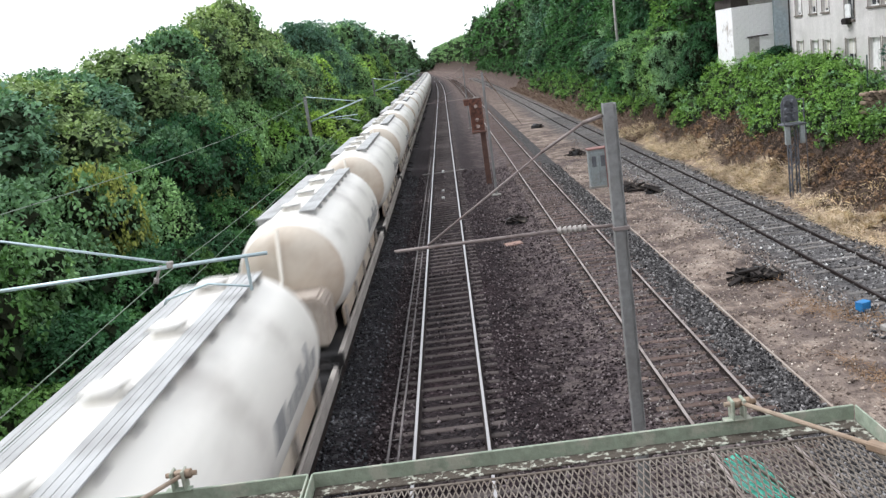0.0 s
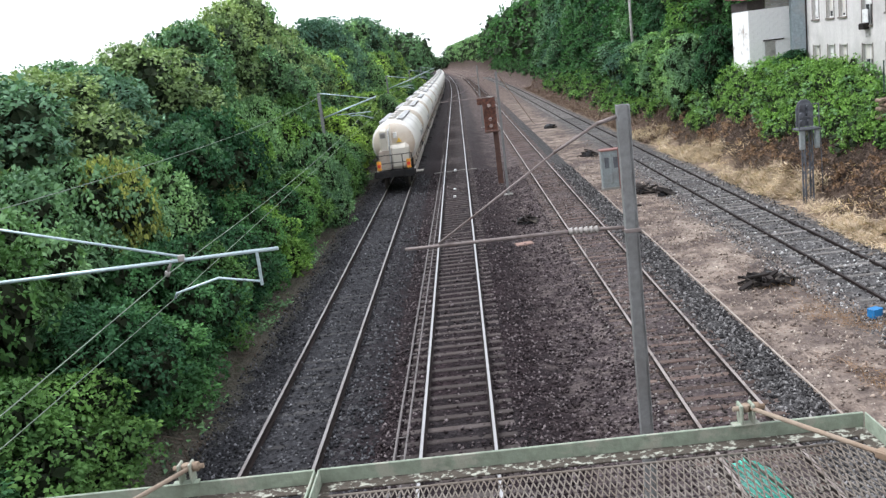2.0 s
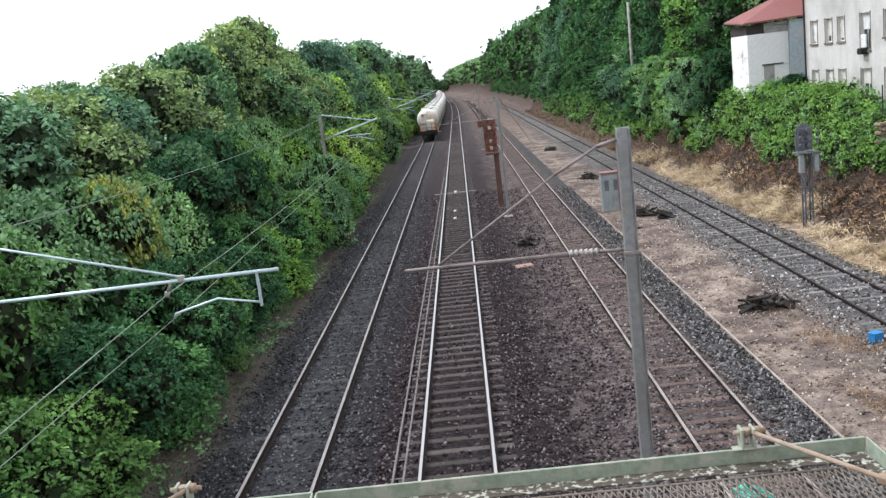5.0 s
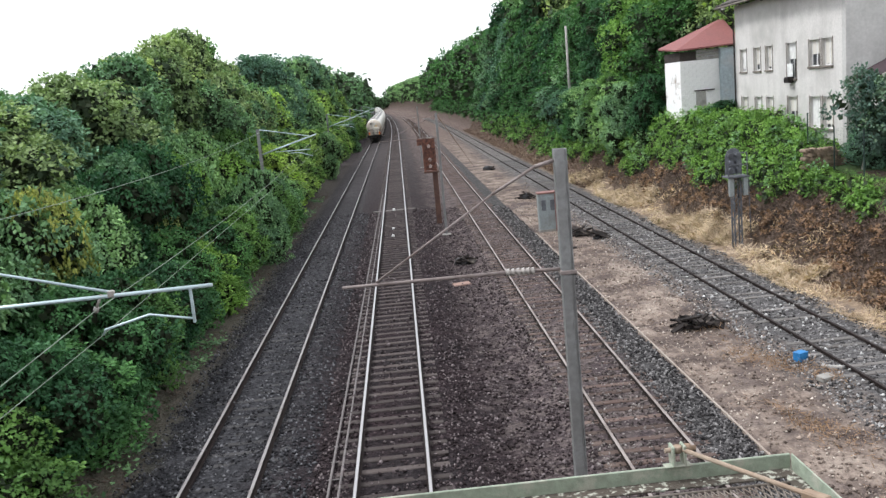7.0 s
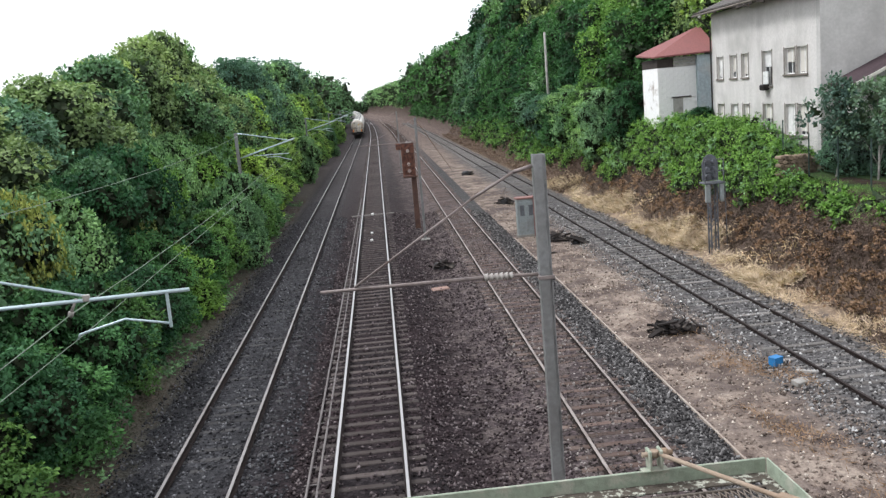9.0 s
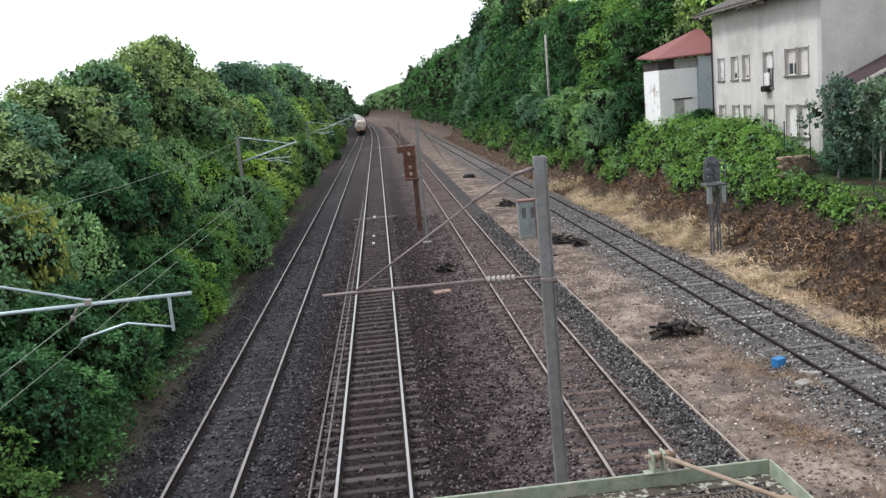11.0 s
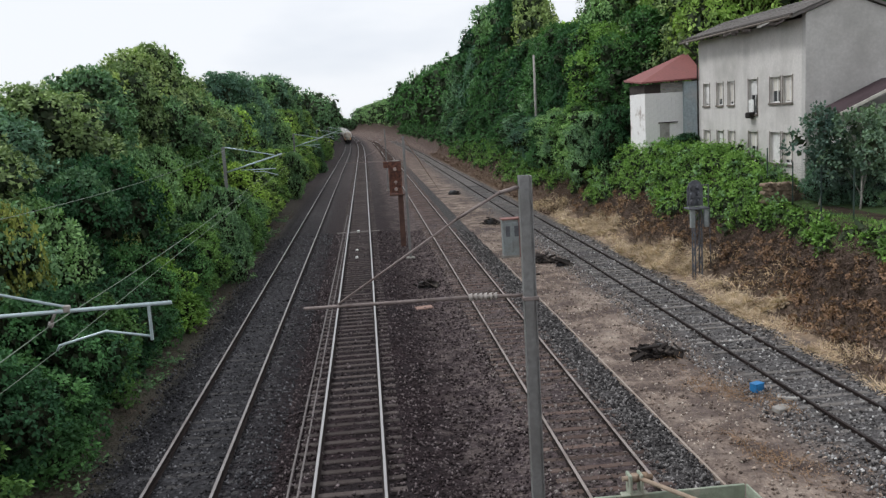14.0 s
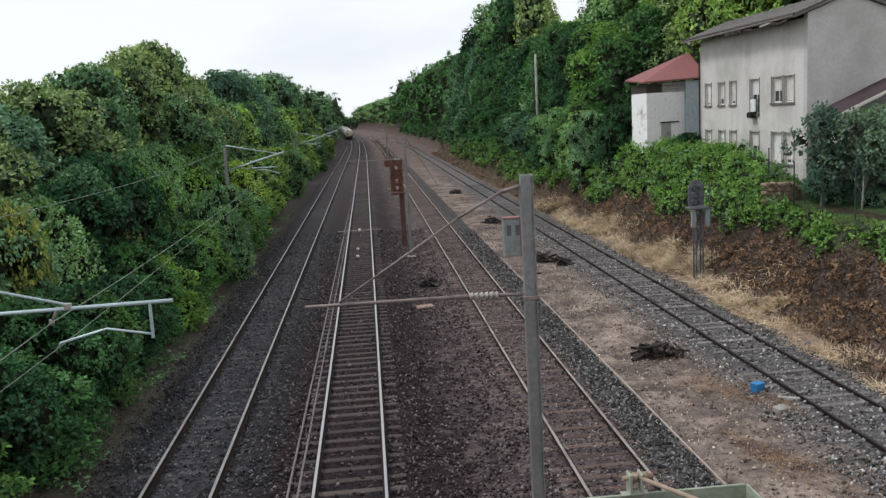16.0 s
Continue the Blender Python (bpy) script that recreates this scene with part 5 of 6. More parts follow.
def plant(kinds, k, leaf, x, y, size, wide, turn, name, label, category, group, sink=0.1):
    trunk, crown = kinds[k % len(kinds)]
    key = (crown.name, leaf)
    if key not in CROWNS:
        CROWNS[key] = recolour(crown, leaf)
    t = thing(name, label, category, group)
    x += float(bend(y))
    t.matrix_basis = Matrix.LocRotScale((x, y, float(ground_z(x, y)) - sink), Euler((0, 0, turn)), (wide, wide, size))
    for nm, me in (("trunk", trunk), ("crown", CROWNS[key])):
        o = new(nm, me)
        o.parent = t
    return t


LOOK = {"mid": "mid-green", "dark": "dark green", "blue": "blue-green", "light": "yellow-green", "olive": "olive green", "rusty": "yellowing", "vivid": "vivid green", "silver": "silvery green"}


def plant_left():
    rng = random.Random(21)
    y = 7.0
    while y < 62:
        leaf = rng.choice(["dark", "dark", "vivid", "vivid", "dark", "mid"])
        s = rng.uniform(0.75, 1.0)
        plant(SHRUB, rng.randrange(3), leaf, -8.72 + rng.uniform(-0.25, 0.2), y, s, rng.uniform(0.85, 1.0), rng.uniform(0, 6.28), "shrub", f"{LOOK[leaf]} leafy shrub at the foot of the hedge", "shrub", "hedge shrubs")
        y += rng.uniform(1.7, 2.4)
    y = 6.0
    while y < 66:
        leaf = rng.choice(["mid", "dark", "mid", "vivid", "mid", "vivid", "mid", "vivid"]) if y < 40 else rng.choice(["mid", "vivid", "vivid"])
        s = rng.uniform(1.25, 1.6)
        plant(SHRUB, rng.randrange(3), leaf, -11.3 + rng.uniform(-0.5, 0.4), y, s, rng.uniform(1.05, 1.25), rng.uniform(0, 6.28), "shrub", f"tall {LOOK[leaf]} shrub in the dense hedge", "shrub", "hedge shrubs")
        y += rng.uniform(2.2, 3.0)
    y = 8.0
    while y < 52:
        leaf = rng.choice(["mid", "blue", "olive", "mid", "olive"])
        s = np.interp(y, [8, 30, 38, 45, 52], [0.80, 0.92, 0.98, 1.10, 1.22]) * rng.uniform(0.88, 1.02)
        plant(TALL, rng.randrange(3), leaf, -15.0 + rng.uniform(-0.8, 0.8), y, s, rng.uniform(0.95, 1.15), rng.uniform(0, 6.28), "tree", f"{LOOK[leaf]} broadleaf tree behind the hedge", "tree", "trees along the line")
        y += rng.uniform(3.0, 4.0)
    # one broad high crown, a gap, a dark round crown, a lower gap, then a long dark row
    for x, y, top, wide, leaf in ((-14.6, 54.5, 12.6, 1.1, "olive"), (-15.2, 59.5, 13.9, 1.25, "olive"), (-15.0, 65.0, 14.7, 1.35, "olive"), (-15.3, 70.5, 14.6, 1.25, "mid"),
                                  (-14.2, 75.0, 12.9, 1.0, "olive"), (-12.9, 59.0, 10.9, 1.0, "mid"), (-12.7, 65.5, 11.1, 1.05, "mid"), (-12.6, 72.0, 10.7, 1.0, "olive"),
                                  (-14.0, 81.5, 10.2, 0.9, "mid"), (-15.0, 87.0, 11.4, 0.9, "blue"), (-15.2, 95.5, 14.4, 1.35, "blue"), (-15.0, 104.0, 14.8, 1.4, "blue"),
                                  (-15.0, 113.0, 13.6, 1.2, "blue"), (-15.0, 124.0, 11.8, 1.0, "dark"), (-15.2, 135.0, 12.2, 1.1, "blue")):
        z = float(ground_z(x, y))
        plant(TALL, rng.randrange(3), leaf, x, y, (top - z - 1.15) / 8.0, wide, rng.uniform(0, 6.28), "tree", f"broad {LOOK[leaf]} tree standing above the hedge", "tree", "trees along the line")
    y = 14.0
    while y < 80:
        leaf = rng.choice(["mid", "blue", "olive"])
        plant(TALL, rng.randrange(3), leaf, -20.5 + rng.uniform(-1, 1), y, rng.uniform(0.75, 0.9), 1.2, rng.uniform(0, 6.28), "tree", f"{LOOK[leaf]} broadleaf tree behind the hedge", "tree", "trees along the line")
        y += 6.5
    for x, y, s in ((-10.3, 25.0, 1.5), (-9.9, 34.6, 1.0), (-9.7, 36.6, 0.85)):
        plant(SHRUB, rng.randrange(3), "rusty", x, y, s, 0.75, rng.uniform(0, 6.28), "shrub", "shrub with leaves turning yellow and orange", "shrub", "hedge shrubs")
    for y in (46.6, 94.6, 142.6):
        plant(SHRUB, rng.randrange(3), "mid", -7.85, y, 1.36, 0.76, rng.uniform(0, 6.28), "shrub", "mid-green shrub grown up round the mast", "shrub", "hedge shrubs")
    y = 64.0
    while y < 200:
        for x, s in ((-9.2, 0.42), (-12.6, 0.74), (-16.5, 1.07)):
            if x < -16 and y < 140 or x < -12 and y < 78:
                continue
            if x < -16:
                s = 1.16 if y < 165 else 1.24
            leaf = rng.choice(["light", "vivid", "vivid", "light"] if x > -11 else ["mid", "light", "mid"] if x > -14 else ["blue", "mid", "blue"])
            plant(FAR, rng.randrange(3), leaf, x + rng.uniform(-0.5, 0.4), y + rng.uniform(-1, 1), s * rng.uniform(0.88, 1.12), (0.5, 0.7, 1.0)[(-9.2, -12.6, -16.5).index(x)], rng.uniform(0, 6.28), "tree", f"{LOOK[leaf]} tree lining the cutting", "tree", "trees along the line")
        y += rng.uniform(4.2, 5.2) if y < 105 else rng.uniform(7, 9)


plant_left()


def plant_right():
    rng = random.Random(5)
    y = 58.0
    while y < 200:
        for x, s, w in ((18.2, 0.36, 0.55), (21.5, 0.85, 0.9), (27.0, 1.3, 1.15)):
            if y < 64 and x < 25:
                continue
            leaf = rng.choice(["mid", "vivid", "mid", "dark"] if y < 84 and x < 25 else ["dark", "dark", "dark", "blue"] if x < 25 else ["mid", "olive", "light", "olive"])
            if x > 25 and 82 < y < 134:
                s = 0.82 if y > 95 else 0.75
            near = y < 96
            plant(TALL if near else FAR, rng.randrange(3), leaf, x + rng.uniform(-0.8, 0.8), y + rng.uniform(-1.5, 1.5), s * rng.uniform(0.88, 1.1) * (1.375 if near else 1), w * (1.35 if near else 1), rng.uniform(0, 6.28), "tree", f"{LOOK[leaf]} tree on the bank", "tree", "trees on the bank")
        y += rng.uniform(4.8, 5.8) if y < 105 else rng.uniform(7, 9.5)
    for x, y, s, w, leaf in ((25.5, 152, 1.9, 1.25, "mid"), (25.0, 138, 1.8, 1.25, "dark"), (25.5, 167, 1.8, 1.2, "mid"), (25, 124, 1.5, 1.2, "olive"), (24.5, 183, 1.6, 1.2, "dark"), (26, 197, 1.35, 1.1, "mid"), (22.0, 146, 1.25, 1.0, "dark"), (21.5, 160, 1.2, 1.0, "blue"), (21.5, 174, 1.2, 1.0, "dark"), (21.5, 188, 1.15, 1.0, "mid"), (33, 84, 1.55, 1.3, "light"), (29, 66, 1.15, 1.1, "light"), (31, 76, 1.35, 1.2, "mid"), (25.5, 70, 1.0, 1.0, "light"), (36, 62, 1.3, 1.2, "dark"), (24.0, 78, 1.15, 1.0, "mid"), (27, 92, 1.1, 1.2, "olive")):
        near = y < 96
        plant(TALL if near else FAR, rng.randrange(3), leaf, x, y, s * (1.375 if near else 1), w * (1.35 if near else 1), rng.uniform(0, 6.28), "tree", f"tall {LOOK[leaf]} tree above the bank", "tree", "trees on the bank")
    # shrubs on the bank below the shed
    for x, y, s, w, leaf in ((17.9, 61, 1.1, 0.9, "dark"), (17.4, 66, 1.25, 0.95, "blue"), (17.2, 71, 1.0, 0.9, "mid"), (17.5, 76, 1.2, 1.0, "mid"), (19.4, 51.5, 0.36, 0.6, "dark"), (17.2, 81, 1.2, 1.1, "dark"), (17.0, 86, 1.3, 1.1, "blue")):
        plant(SHRUB, rng.randrange(3), leaf, x, y, s, w, rng.uniform(0, 6.28), "shrub", f"{LOOK[leaf]} shrub on the bank", "shrub", "bank shrubs")
    for x, y, s in ((20.3, 36.9, 0.62), (21.4, 35.6, 0.66), (22.3, 33.8, 0.62), (23.2, 32.0, 0.6), (24.2, 30.0, 0.6), (21.0, 37.6, 0.7)):
        plant(SHRUB, rng.randrange(3), "blue", x, y, s, 0.62, rng.uniform(0, 6.28), "shrub", "dark blue-green garden shrub behind the fence", "shrub", "garden shrubs")
    for x, y, s, w in ((19.7, 36.4, 1.0, 0.85), (20.4, 34.3, 0.92, 0.85), (20.9, 32.0, 0.95, 0.9), (21.6, 35.2, 0.95, 0.9)):
        plant(FRUIT, rng.randrange(3), "silver", x, y, s, w, rng.uniform(0, 6.28), "fruit_tree", "small silvery green fruit tree in the garden", "tree", "garden trees")


plant_right()


def carpet(name, label, category, count, size, leaf, area, seed, high=0.35, keep=None, flat=0.4, narrow=0.62):
    """Low growth over the ground between area's bounds in mounds."""
    rng = np.random.default_rng(seed)
    x = rng.uniform(area[0], area[1], count * 2)
    y = area[2] + (area[3] - area[2]) * rng.random(count * 2) ** 1.25
    ok = np.ones(len(x), bool) if keep is None else keep(x, y, rng)
    x, y = x[ok][:count], y[ok][:count]
    n = len(x)
    mound = (np.sin(x * 2.3 + np.sin(y * 1.1) * 2) * np.sin(y * 1.7 + np.cos(x * 1.3)) * 0.5 + 0.5) * high
    z = ground_z(x, y) + mound * rng.uniform(0.3, 1.1, n)
    pos = np.stack([x, y, z], 1)
    axis = unit(rng.normal(size=(n, 3)) * (1, 1, flat) + (-0.35, -0.25, 0.1))
    normal = unit(rng.normal(size=(n, 3)) * 0.4 + (-0.25, -0.1, 1.0))
    s = size * rng.uniform(0.6, 1.4, n)
    me = cloud_mesh(name, leaf_quads(pos, axis, normal, s, s * narrow), 4, [LEAF[leaf]])
    return tagged(new(name, me), label, category, kind="stuff")


EDGE_Y = [20, 37, 40.3, 44.4, 48.5, 51, 53.8, 56.5, 59.5, 64, 67.4, 80, 97, 112]
EDGE_X = [17.3, 17.27, 16.87, 16.53, 16.38, 16.65, 16.9, 16.5, 16.0, 16.1, 16.28, 15.9, 15.5, 15.7]


def low_edge(x, y):
    """Where the green growth ends down the bank."""
    return np.interp(y, EDGE_Y, EDGE_X) + 0.22 * np.sin(y * 0.9) + 0.15 * np.sin(y * 2.3 + 1)


def mounds(name, label, category, count, leaves, size, leaf, area, seed, r0, r1, keep):
    """Low mounded growth, leaf on leaf, over the ground."""
    rng = np.random.default_rng(seed)
    blobs = []
    while len(blobs) < count:
        x, y = rng.uniform(area[0], area[1]), area[2] + (area[3] - area[2]) * rng.random() ** 1.2
        if keep(x, y):
            r = rng.uniform(r0, r1)
            x += float(bend(y))
            blobs.append((x, y, float(ground_z(x, y)) + r * 0.15, r))
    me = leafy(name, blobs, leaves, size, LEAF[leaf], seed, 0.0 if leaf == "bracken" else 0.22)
    tagged(new(name, me), label, category, kind="stuff")


def on_bank(x, y):
    return x > low_edge(x, y) + 0.4 and not (y < 38.6 and x > 18.3)


mounds("creeper", "vivid green creeper mounded over the bank", "creeper", 820, 150000, 0.125, "vivid", (15.2, 19.8, 36, 92), 3, 0.45, 0.9, on_bank)
mounds("creeper", "low green creeper along the garden fence", "creeper", 120, 11000, 0.16, "vivid", (17.0, 18.35, 18, 39), 13, 0.18, 0.36, on_bank)
mounds("creeper", "darker green creeper in patches on the bank", "creeper", 150, 16000, 0.16, "mid", (15.6, 19.8, 37, 92), 4, 0.5, 0.9, on_bank)
mounds("creeper", "green creeper along the foot of the far bank", "creeper", 260, 20000, 0.24, "vivid", (15.6, 17.8, 88, 165), 14, 0.5, 0.9, on_bank)
mounds("bank_scrub", "dark green scrub covering the far bank", "scrub", 620, 42000, 0.40, "dark", (16.9, 21.0, 80, 360), 12, 0.9, 1.7, lambda x, y: True)
carpet("dead_bracken", "brown dead bracken at the foot of the bank", "bracken", 34000, 0.20, "bracken", (13.8, 18.0, 16, 75), 5, 0.24, lambda x, y, r: (x < low_edge(x, y) + 0.4) & (x > np.interp(y, [20, 30, 36], [14.2, 14.5, 15.3]) + 0.4 * np.sin(y * 0.5)), 0.9, 0.22)
carpet("dead_bracken", "brown dead scrub along the far bank", "bracken", 18000, 0.30, "bracken", (13.9, 17.2, 68, 190), 25, 0.5, None, 0.9, 0.24)
carpet("dry_grass", "flattened straw-coloured dry grass beside the siding", "dry grass", 34000, 0.34, "straw", (13.8, 15.9, 31, 75), 6, 0.42, lambda x, y, r: (np.sin(y * 0.45 + x * 0.9) + 0.5 * np.sin(y * 1.3 + 2 * x) + r.normal(size=len(x)) * 0.35 - 1.1 * abs(x - 14.75) > -0.5), 0.5, 0.095)
carpet("dry_grass", "tufts of pale dry grass at the edge of the siding ballast", "dry grass", 5000, 0.30, "straw", (13.6, 15.0, 19, 34), 17, 0.25, lambda x, y, r: np.sin(y * 1.4 + 2 * x) + r.normal(size=len(x)) * 0.4 > 0.2, 0.8, 0.07)
carpet("dry_grass", "pale tufts of dry grass among dead bracken", "dry grass", 2600, 0.32, "straw", (15.0, 16.8, 24, 62), 19, 0.35, lambda x, y, r: np.sin(y * 1.1 + 1.7 * x) + np.sin(y * 0.37 + 1) + r.normal(size=len(x)) * 0.25 > 1.25, 0.7, 0.07)
mounds("dead_bracken", "hummocks of reddish brown dead bracken", "bracken", 420, 20000, 0.12, "bracken", (14.6, 17.5, 18, 66), 18, 0.10, 0.30, lambda x, y: low_edge(x, y) + 0.2 > x > np.interp(y, [20, 30, 36], [14.5, 14.8, 15.6]))
carpet("dry_grass", "thin dry grass on the bare soil", "dry grass", 3500, 0.18, "bracken", (7.3, 10.4, 14, 60), 7, 0.05, lambda x, y, r: np.sin(x * 2 + y * 0.8) + np.sin(y * 2.3) > 0.5, 0.3, 0.05)
carpet("dry_grass", "brown dry tufts on the bare soil", "dry grass", 6500, 0.20, "bracken", (8.3, 10.8, 13, 27), 27, 0.16, lambda x, y, r: np.sin(x * 1.9 + y * 0.6) + np.sin(y * 1.3 + x) + r.normal(size=len(x)) * 0.5 > 0.9, 0.8, 0.07)
carpet("verge_weeds", "pale dry stalks along the foot of the hedge", "weeds", 5000, 0.20, "bracken", (-8.6, -6.7, 12, 80), 15, 0.12, lambda x, y, r: np.sin(y * 1.1) + r.normal(size=len(x)) * 0.7 > 0.1, 0.7, 0.12)
carpet("verge_weeds", "low green weeds along the foot of the hedge", "weeds", 7000, 0.13, "mid", (-8.9, -6.9, 12, 80), 8, 0.30, lambda x, y, r: (np.sin(y * 0.7) + np.sin(y * 1.9) * 0.6 + r.normal(size=len(x)) * 0.4 > 0.55) | (x < -8.2))
carpet("bank_grass", "rough green grass at the top of the bank", "grass", 9000, 0.16, "vivid", (17.6, 19.2, 24, 42), 16, 0.18, None, 0.8, 0.10)
carpet("undergrowth", "dark green undergrowth below the hedge", "undergrowth", 16000, 0.17, "dark", (-13, -8.1, 6, 66), 9, 0.9)


def far_woods(name, label, x_of, y0, y1, count, seed, leaf, low=11, high=17):
    rng = np.random.default_rng(seed)
    blobs = []
    for k in range(count):
        y = y0 + (y1 - y0) * rng.random()
        x = x_of(y, rng) + float(bend(y))
        z = float(ground_z(x, y))
        h = rng.uniform(low, high)
        for j in range(3):
            blobs.append((x + rng.normal() * 1.5, y + rng.normal() * 2, z + h * (0.25 + 0.28 * j), rng.uniform(2.2, 3.6)))
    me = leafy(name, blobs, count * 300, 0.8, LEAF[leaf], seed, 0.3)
    tagged(new(name, me), label, "woods", kind="stuff")


far_woods("distant_woods", "distant green woods lining the cutting", lambda y, r: -10.8 - 14 * r.random() ** 1.7, 195, 720, 170, 1, "mid")
far_woods("distant_woods", "distant dark woods on the far bank", lambda y, r: 18.5 + 20 * r.random() ** 1.7, 198, 400, 150, 2, "dark", 12, 17)
far_woods("distant_woods", "distant green woods where the line swings away", lambda y, r: 18.0 + 20 * r.random() ** 1.7, 400, 720, 130, 4, "mid", 9, 13)
far_woods("distant_woods", "woods closing the far end of the line", lambda y, r: r.uniform(-60, 90), 725, 800, 210, 3, "mid", 9, 13)

# ---- the train ----
B_X = TRACK_B


def tank_shell(y0, y1, r, zc, n=40, taper=0.0):
    """A lying tank with dished ends."""
    bm = bmesh.new()
    rings = []
    prof = [(0.0, 0.02), (0.06, 0.36), (0.15, 0.60), (0.30, 0.77), (0.50, 0.88), (0.80, 0.955), (1.2, 0.99), (1.6, 1.0)]
    ys = [(y0 + a, k) for a, k in prof] + [(y0 + (y1 - y0) * u, 1.0) for u in (0.25, 0.35, 0.5, 0.65, 0.75)] + [(y1 - a, k) for a, k in prof[::-1]]
    for y, k in ys:
        rings.append([bm.verts.new((math.cos(2 * math.pi * j / n) * r * k, y, zc + math.sin(2 * math.pi * j / n) * r * k)) for j in range(n)])
    for i, (a, b) in enumerate(zip(rings, rings[1:])):
        for j in range(n):
            f = bm.faces.new((a[j], b[j], b[(j + 1) % n], a[(j + 1) % n]))
            f.smooth = True
            f.material_index = 1 if i < 4 or i > len(rings) - 6 else 0
    bm.faces.new(rings[0][::-1]).material_index = 1
    bm.faces.new(rings[-1]).material_index = 1
    bmesh.ops.recalc_face_normals(bm, faces=bm.faces[:])
    return bm


WAGON = 15.8


def tank_wagon():
    w = thing("tank_wagon", "cream-white silo tank wagon with roof walkways, rolling on the line", "tank wagon", "wagons of the train")
    r, zc, t0, t1 = 1.50, 2.72, 2.0, 13.5
    part("tank", tank_shell(t0, t1, r, zc), [M["tank"], M["tank_end"]], w)
    # hopper bottoms
    for c in (4.2, 7.75, 11.3):
        bm = bmesh.new()
        for s0, s1, z0, z1 in ((1.15, 0.25, 1.75, 0.62),):
            top = [bm.verts.new((sx * 1.05, c + sy * s0, z0)) for sx, sy in ((-1, -1), (1, -1), (1, 1), (-1, 1))]
            bot = [bm.verts.new((sx * 0.25, c + sy * s1, z1)) for sx, sy in ((-1, -1), (1, -1), (1, 1), (-1, 1))]
            for k in range(4):
                bm.faces.new((bot[k], bot[(k + 1) % 4], top[(k + 1) % 4], top[k]))
            bm.faces.new(bot[::-1])
            bm.faces.new(top)
        part("hopper", bm, M["tank_end"], w)
    # roof walkways with planks and hatches
    for x in (-0.66, 0.48):
        zz = zc + math.sqrt(r * r - x * x)
        for k in range(4):
            bm = bmesh.new()
            xx = x - 0.165 + 0.11 * k
            box(bm, xx - 0.052, xx + 0.052, t0 + 1.3, t1 - 1.3, zz + 0.07, zz + 0.10, 0.005)
            part("walkway_plank", bm, M["walk"], w)
        for k in range(9):
            y = t0 + 1.45 + k * 1.07
            bm = bmesh.new()
            box(bm, x - 0.23, x + 0.23, y - 0.03, y + 0.03, zz - 0.08, zz + 0.068, 0.004)
            part("walkway_bearer", bm, M["walk"], w)
    for c in (4.0, 6.5, 9.0, 11.5):
        bm = bmesh.new()
        rod(bm, [(-0.03, c, zc + r - 0.05), (-0.03, c, zc + r + 0.10)], 0.26, 18)
        rod(bm, [(-0.03, c, zc + r + 0.10), (-0.03, c, zc + r + 0.15)], 0.29, 18, 0.22)
        h = part("hatch", bm, M["tank"], w)
        bm = bmesh.new()
        rod(bm, [(-0.3, c - 0.33, zc + r + 0.12), (0.25, c - 0.33, zc + r + 0.14)], 0.02, 6)
        part("clamp_bar", bm, M["walk"], h)
    # underframe
    for x in (-1.22, 1.22):
        bm = bmesh.new()
        box(bm, x - 0.06, x + 0.06, 0.35, 15.15, 0.95, 1.22, 0.012)
        part("solebar", bm, M["chassis_pale"], w)
        bm = bmesh.new()
        rod(bm, [(x * 1.08, 1.8, 1.42), (x * 1.08, 13.8, 1.42)], 0.035, 6)
        part("side_pipe", bm, M["chassis_pale"], w)
        bm = bmesh.new()
        box(bm, x * 0.9 - 0.02, x * 0.9 + 0.02, 2.6, 12.9, 1.222, 1.70, 0.01)
        part("side_skirt", bm, M["tank_end"], w)
        for k in range(5):
            bm = bmesh.new()
            y = 2.6 + k * 2.575
            box(bm, x * 0.98 - 0.04, x * 0.98 + 0.04, y - 0.06, y + 0.06, 1.222, 1.75, 0.01)
            part("saddle", bm, M["chassis_pale"], w)
        for k in range(3):
            bm = bmesh.new()
            y = 5.4 + k * 2.3
            box(bm, x * 1.12 - 0.1, x * 1.12 + 0.1, y - 0.05, y + 0.05, 0.85, 0.93, 0.01)
            rod(bm, [(x * 1.1, y, 0.9), (x * 1.32, y, 0.82)], 0.035, 6)
            part("valve_handle", bm, M["chassis"], w)
    bm = bmesh.new()
    box(bm, -1.15, 1.15, 0.3, 15.2, 0.98, 1.12, 0.01)
    part("floor_frame", bm, M["chassis"], w)
    for c in (2.4, 13.1):
        bogie = part("bogie", box(box(bmesh.new(), -1.0, -0.86, c - 1.35, c + 1.35, 0.42, 0.78, 0.04), 0.86, 1.0, c - 1.35, c + 1.35, 0.42, 0.78, 0.04), M["chassis"], w)
        for dy in (-0.9, 0.9):
            for x in (-0.75, 0.75):
                bm = bmesh.new()
                rod(bm, [(x - 0.065, c + dy, 0.46), (x + 0.065, c + dy, 0.46)], 0.46, 24)
                part("wheel", bm, M["wheel"], bogie)
    for y, s in ((0.3, -1), (15.2, 1)):
        bm = bmesh.new()
        box(bm, -1.3, 1.3, y - 0.07, y + 0.07, 0.88, 1.25, 0.015)
        part("headstock", bm, M["chassis"], w)
        for x in (-0.87, 0.87):
            bm = bmesh.new()
            rod(bm, [(x, y, 1.05), (x, y + s * 0.26, 1.05)], 0.09, 10)
            rod(bm, [(x, y + s * 0.26, 1.05), (x, y + s * 0.31, 1.05)], 0.24, 14)
            part("buffer", bm, M["chassis"], w)
        # end panel, pipe and ladder
        bm = bmesh.new()
        ys = [y - s * 0.55, y - s * 1.8]
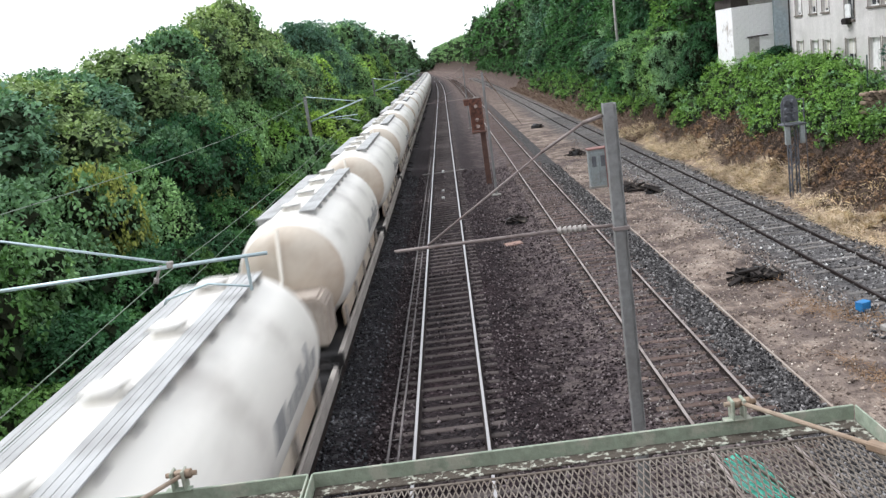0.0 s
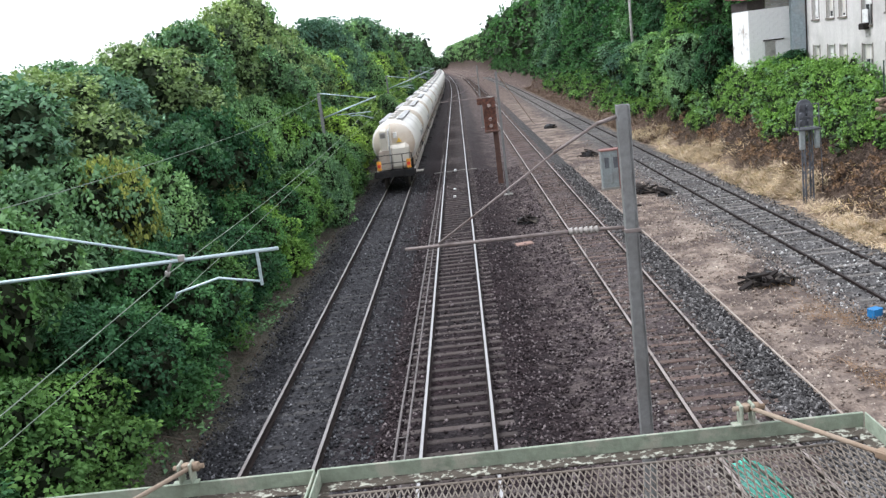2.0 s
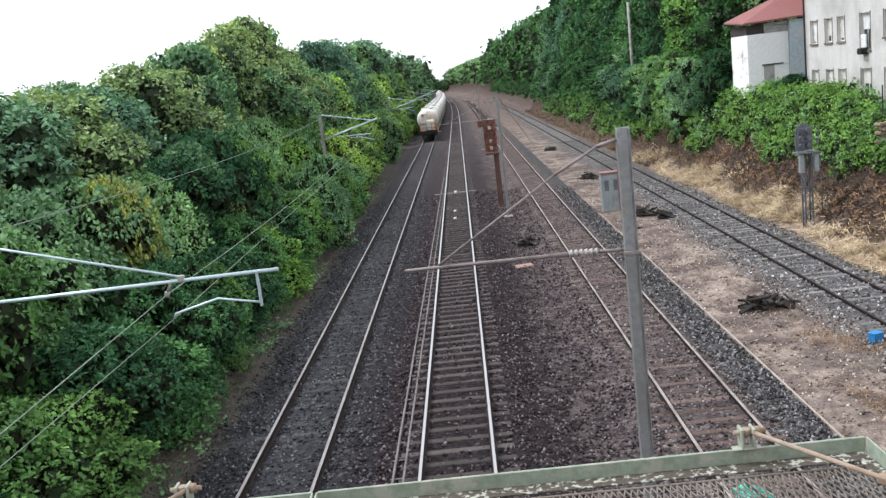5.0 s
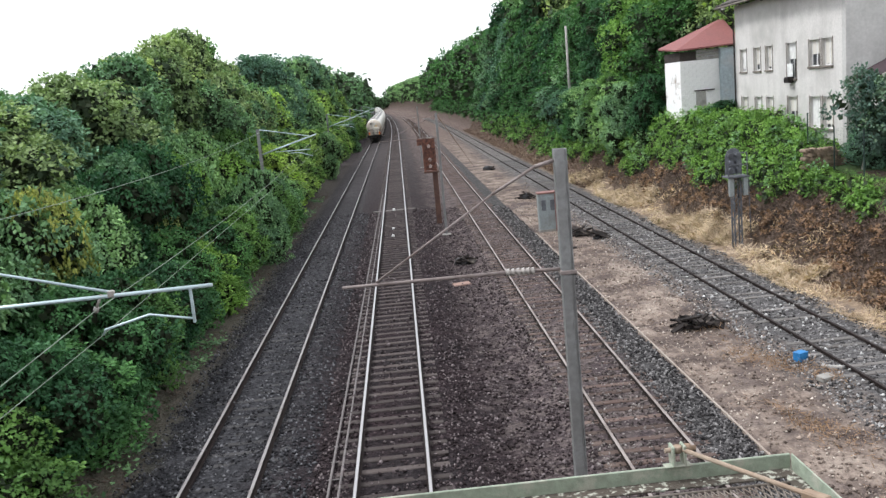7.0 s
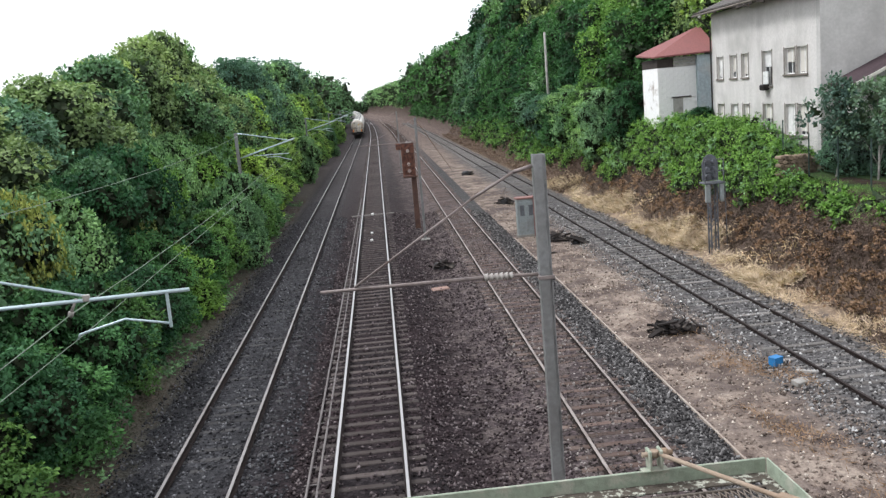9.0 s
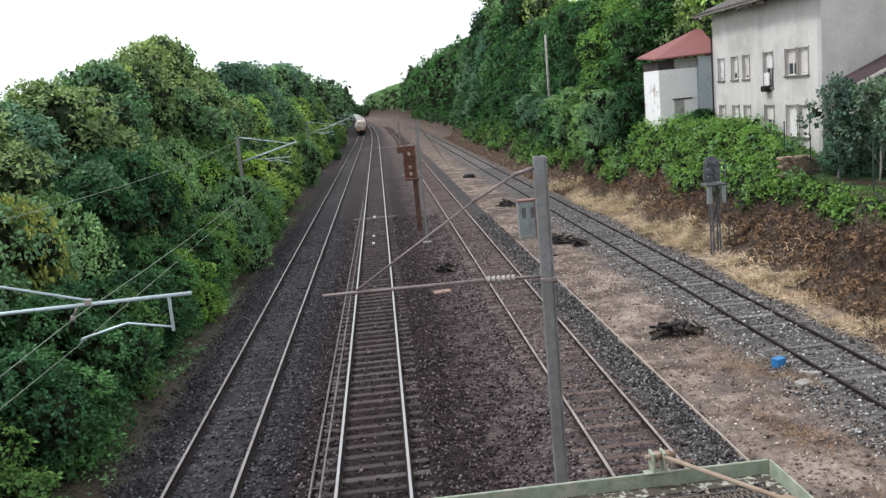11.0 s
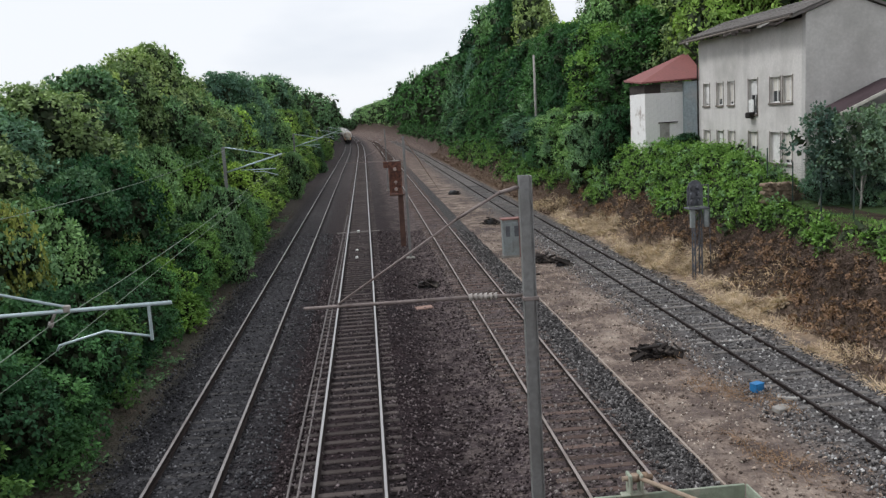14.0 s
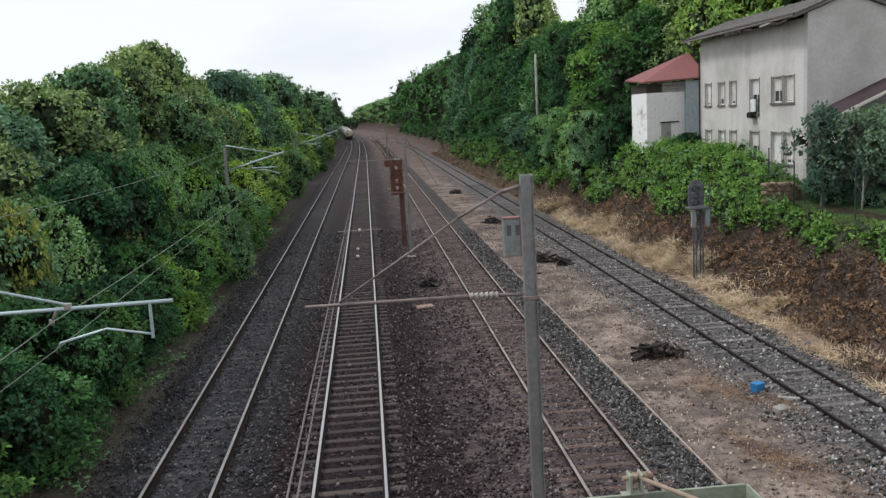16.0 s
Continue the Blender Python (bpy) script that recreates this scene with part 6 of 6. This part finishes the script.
        tmp = bmesh.new()
        q = [tmp.verts.new(v) for v in ((-0.95, ys[0], 1.26), (0.95, ys[0], 1.26), (0.95, ys[0] - s * 0.12, 2.25), (0.80, ys[0] - s * 0.14, 2.45), (-0.95, ys[0] - s * 0.14, 2.45))]
        p = [tmp.verts.new(v.co + Vector((0, -s * 1.35, 0))) for v in q]
        n = len(q)
        tmp.faces.new(q)
        tmp.faces.new(p[::-1])
        for k in range(n):
            tmp.faces.new((q[k], p[k], p[(k + 1) % n], q[(k + 1) % n]))
        bmesh.ops.recalc_face_normals(tmp, faces=tmp.faces[:])
        bmesh.ops.bevel(tmp, geom=tmp.edges[:], offset=0.06, segments=2, affect="EDGES")
        join(bm, tmp)
        part("end_casing", bm, M["casing"], w)
        bm = bmesh.new()
        rod(bm, [(-0.18, y - s * 0.50, 1.3), (-0.16, y - s * 0.60, 2.5), (-0.16, y - s * 1.55, 2.75), (-0.16, y - s * 1.9, 4.0)], 0.055, 8)
        part("end_pipe", bm, M["tank_tail"], w)
    # lettering: unreadable bars along the side
    for ya, yb, za, zb in ((6.2, 7.0, 2.55, 2.95), (7.15, 7.5, 2.55, 2.85), (7.65, 8.0, 2.55, 2.85), (8.15, 8.5, 2.55, 3.0), (9.1, 9.35, 2.55, 3.1), (9.5, 9.85, 2.55, 2.85), (8.62, 8.95, 2.55, 2.85)):
        for sx in (-1, 1):
            bm = bmesh.new()
            grid = []
            for i in range(4):
                z = za + (zb - za) * i / 3
                x = math.sqrt(r * r - (z - zc) ** 2) + 0.006
                grid.append([bm.verts.new((sx * x, 1.7 + ya + (yb - ya) * k + 0.05 * i, z)) for k in (0, 1)])
            for a, b in zip(grid, grid[1:]):
                bm.faces.new((a[0], a[1], b[1], b[0]))
            part("lettering", bm, M["letters"], w)
    return w


def tail_fittings(w):
    """The last wagon's end: railings, red tail lamps, plates and a hatch box."""
    bm = bmesh.new()
    for x in (-1.15, -0.1, 0.55, 1.15):
        rod(bm, [(x, 0.18, 1.25), (x, 0.18, 2.25)], 0.025, 6)
    for z in (1.75, 2.25):
        rod(bm, [(-1.15, 0.18, z), (1.15, 0.18, z)], 0.025, 6)
    part("end_railing", bm, M["chassis"], w)
    for x in (-0.92, 0.92):
        bm = bmesh.new()
        box(bm, x - 0.13, x + 0.13, 0.06, 0.12, 1.36, 1.92, 0.015)
        t = part("tail_plate", bm, M["tail_amber"], w, "amber and red tail plate")
        bm = bmesh.new()
        rod(bm, [(x, 0.02, 1.64), (x, 0.06, 1.64)], 0.11, 14)
        part("tail_disc", bm, M["tail_red"], t)
    bm = bmesh.new()
    box(bm, -0.82, -0.26, 1.15, 2.9, 1.26, 3.74, 0.10)
    c = part("stair_casing", bm, M["tank_tail"], w)
    bm = bmesh.new()
    box(bm, -0.74, -0.40, 1.125, 1.148, 3.24, 3.56, 0.01)
    part("casing_window", bm, M["letters"], c)
    bm = bmesh.new()
    box(bm, -0.69, -0.45, 1.10, 1.123, 3.29, 3.50, 0.006)
    part("window_panel", bm, M["chassis_pale"], c)
    bm = bmesh.new()
    box(bm, -0.255, 0.95, 0.75, 2.6, 1.26, 2.76, 0.20)
    part("hopper_casing", bm, M["tank_tail"], w)
    bm = bmesh.new()
    rod(bm, [(-0.2, 0.62, 1.35), (-0.2, 0.64, 1.7), (-0.2, 0.98, 3.50), (-0.2, 1.10, 3.68), (-0.2, 2.5, 3.74)], 0.05, 10)
    part("tail_pipe", bm, M["walk"], w)
    bm = bmesh.new()
    rod(bm, [(-0.2, 0.30, 1.36), (0.1, 0.28, 1.30), (0.6, 0.26, 1.30)], 0.045, 8)
    part("hose", bm, M["chassis"], w)
    bm = bmesh.new()
    box(bm, -1.28, 1.28, 0.16, 0.24, 0.86, 1.27, 0.02)
    part("drag_plate", bm, M["chassis"], w)
    bm = bmesh.new()
    box(bm, 1.05, 1.75, 0.3, 0.75, 1.02, 1.10, 0.02)
    part("step", bm, M["chassis_pale"], w)
    bm = bmesh.new()
    box(bm, 0.02, 0.26, 1.85, 2.3, 3.12, 3.46, 0.01)
    part("warning_plate", bm, M["sign_white"], w)
    bm = bmesh.new()
    a = [bm.verts.new(v) for v in ((0.20, 1.80, 2.84), (0.52, 1.80, 2.84), (0.36, 1.80, 3.12))]
    c = [bm.verts.new(v.co + Vector((0, 0.5, 0))) for v in a]
    bm.faces.new(a)
    bm.faces.new(c[::-1])
    for k in range(3):
        bm.faces.new((a[k], c[k], c[(k + 1) % 3], a[(k + 1) % 3]))
    part("warning_triangle", bm, M["sign_yellow"], w, "yellow warning triangle")


def make_train():
    first = tank_wagon()
    wagons = [first] + [copy_thing(first, pose(B_X, 0, 0)) for _ in range(17)]
    tail_fittings(first)
    tagged(first, "last cream-white silo wagon with red tail lamps and railings")
    return wagons


TRAIN = make_train()

# where the tail of the train is, seconds and metres along the line
TAIL = [(0.0, 3.3), (0.5, 15.9), (0.8, 23.5), (1.0, 28.7), (1.5, 41.0), (2.0, 53.4), (3.0, 76.4), (3.5, 87.0), (5.0, 119.8), (7.0, 163.0), (9.0, 205.0), (12.0, 267.0), (16.0, 346.0)]


def motions():
    for k, w in enumerate(TRAIN):
        rows = []
        for t, tail in TAIL:
            y = tail + k * WAGON
            a, b = float(bend(y)), float(bend(y + WAGON))
            rows.append((t, pose(B_X + a, y, 0, 0, 0, math.degrees(math.atan2(a - b, WAGON)))))
        walk(w, rows)


motions()
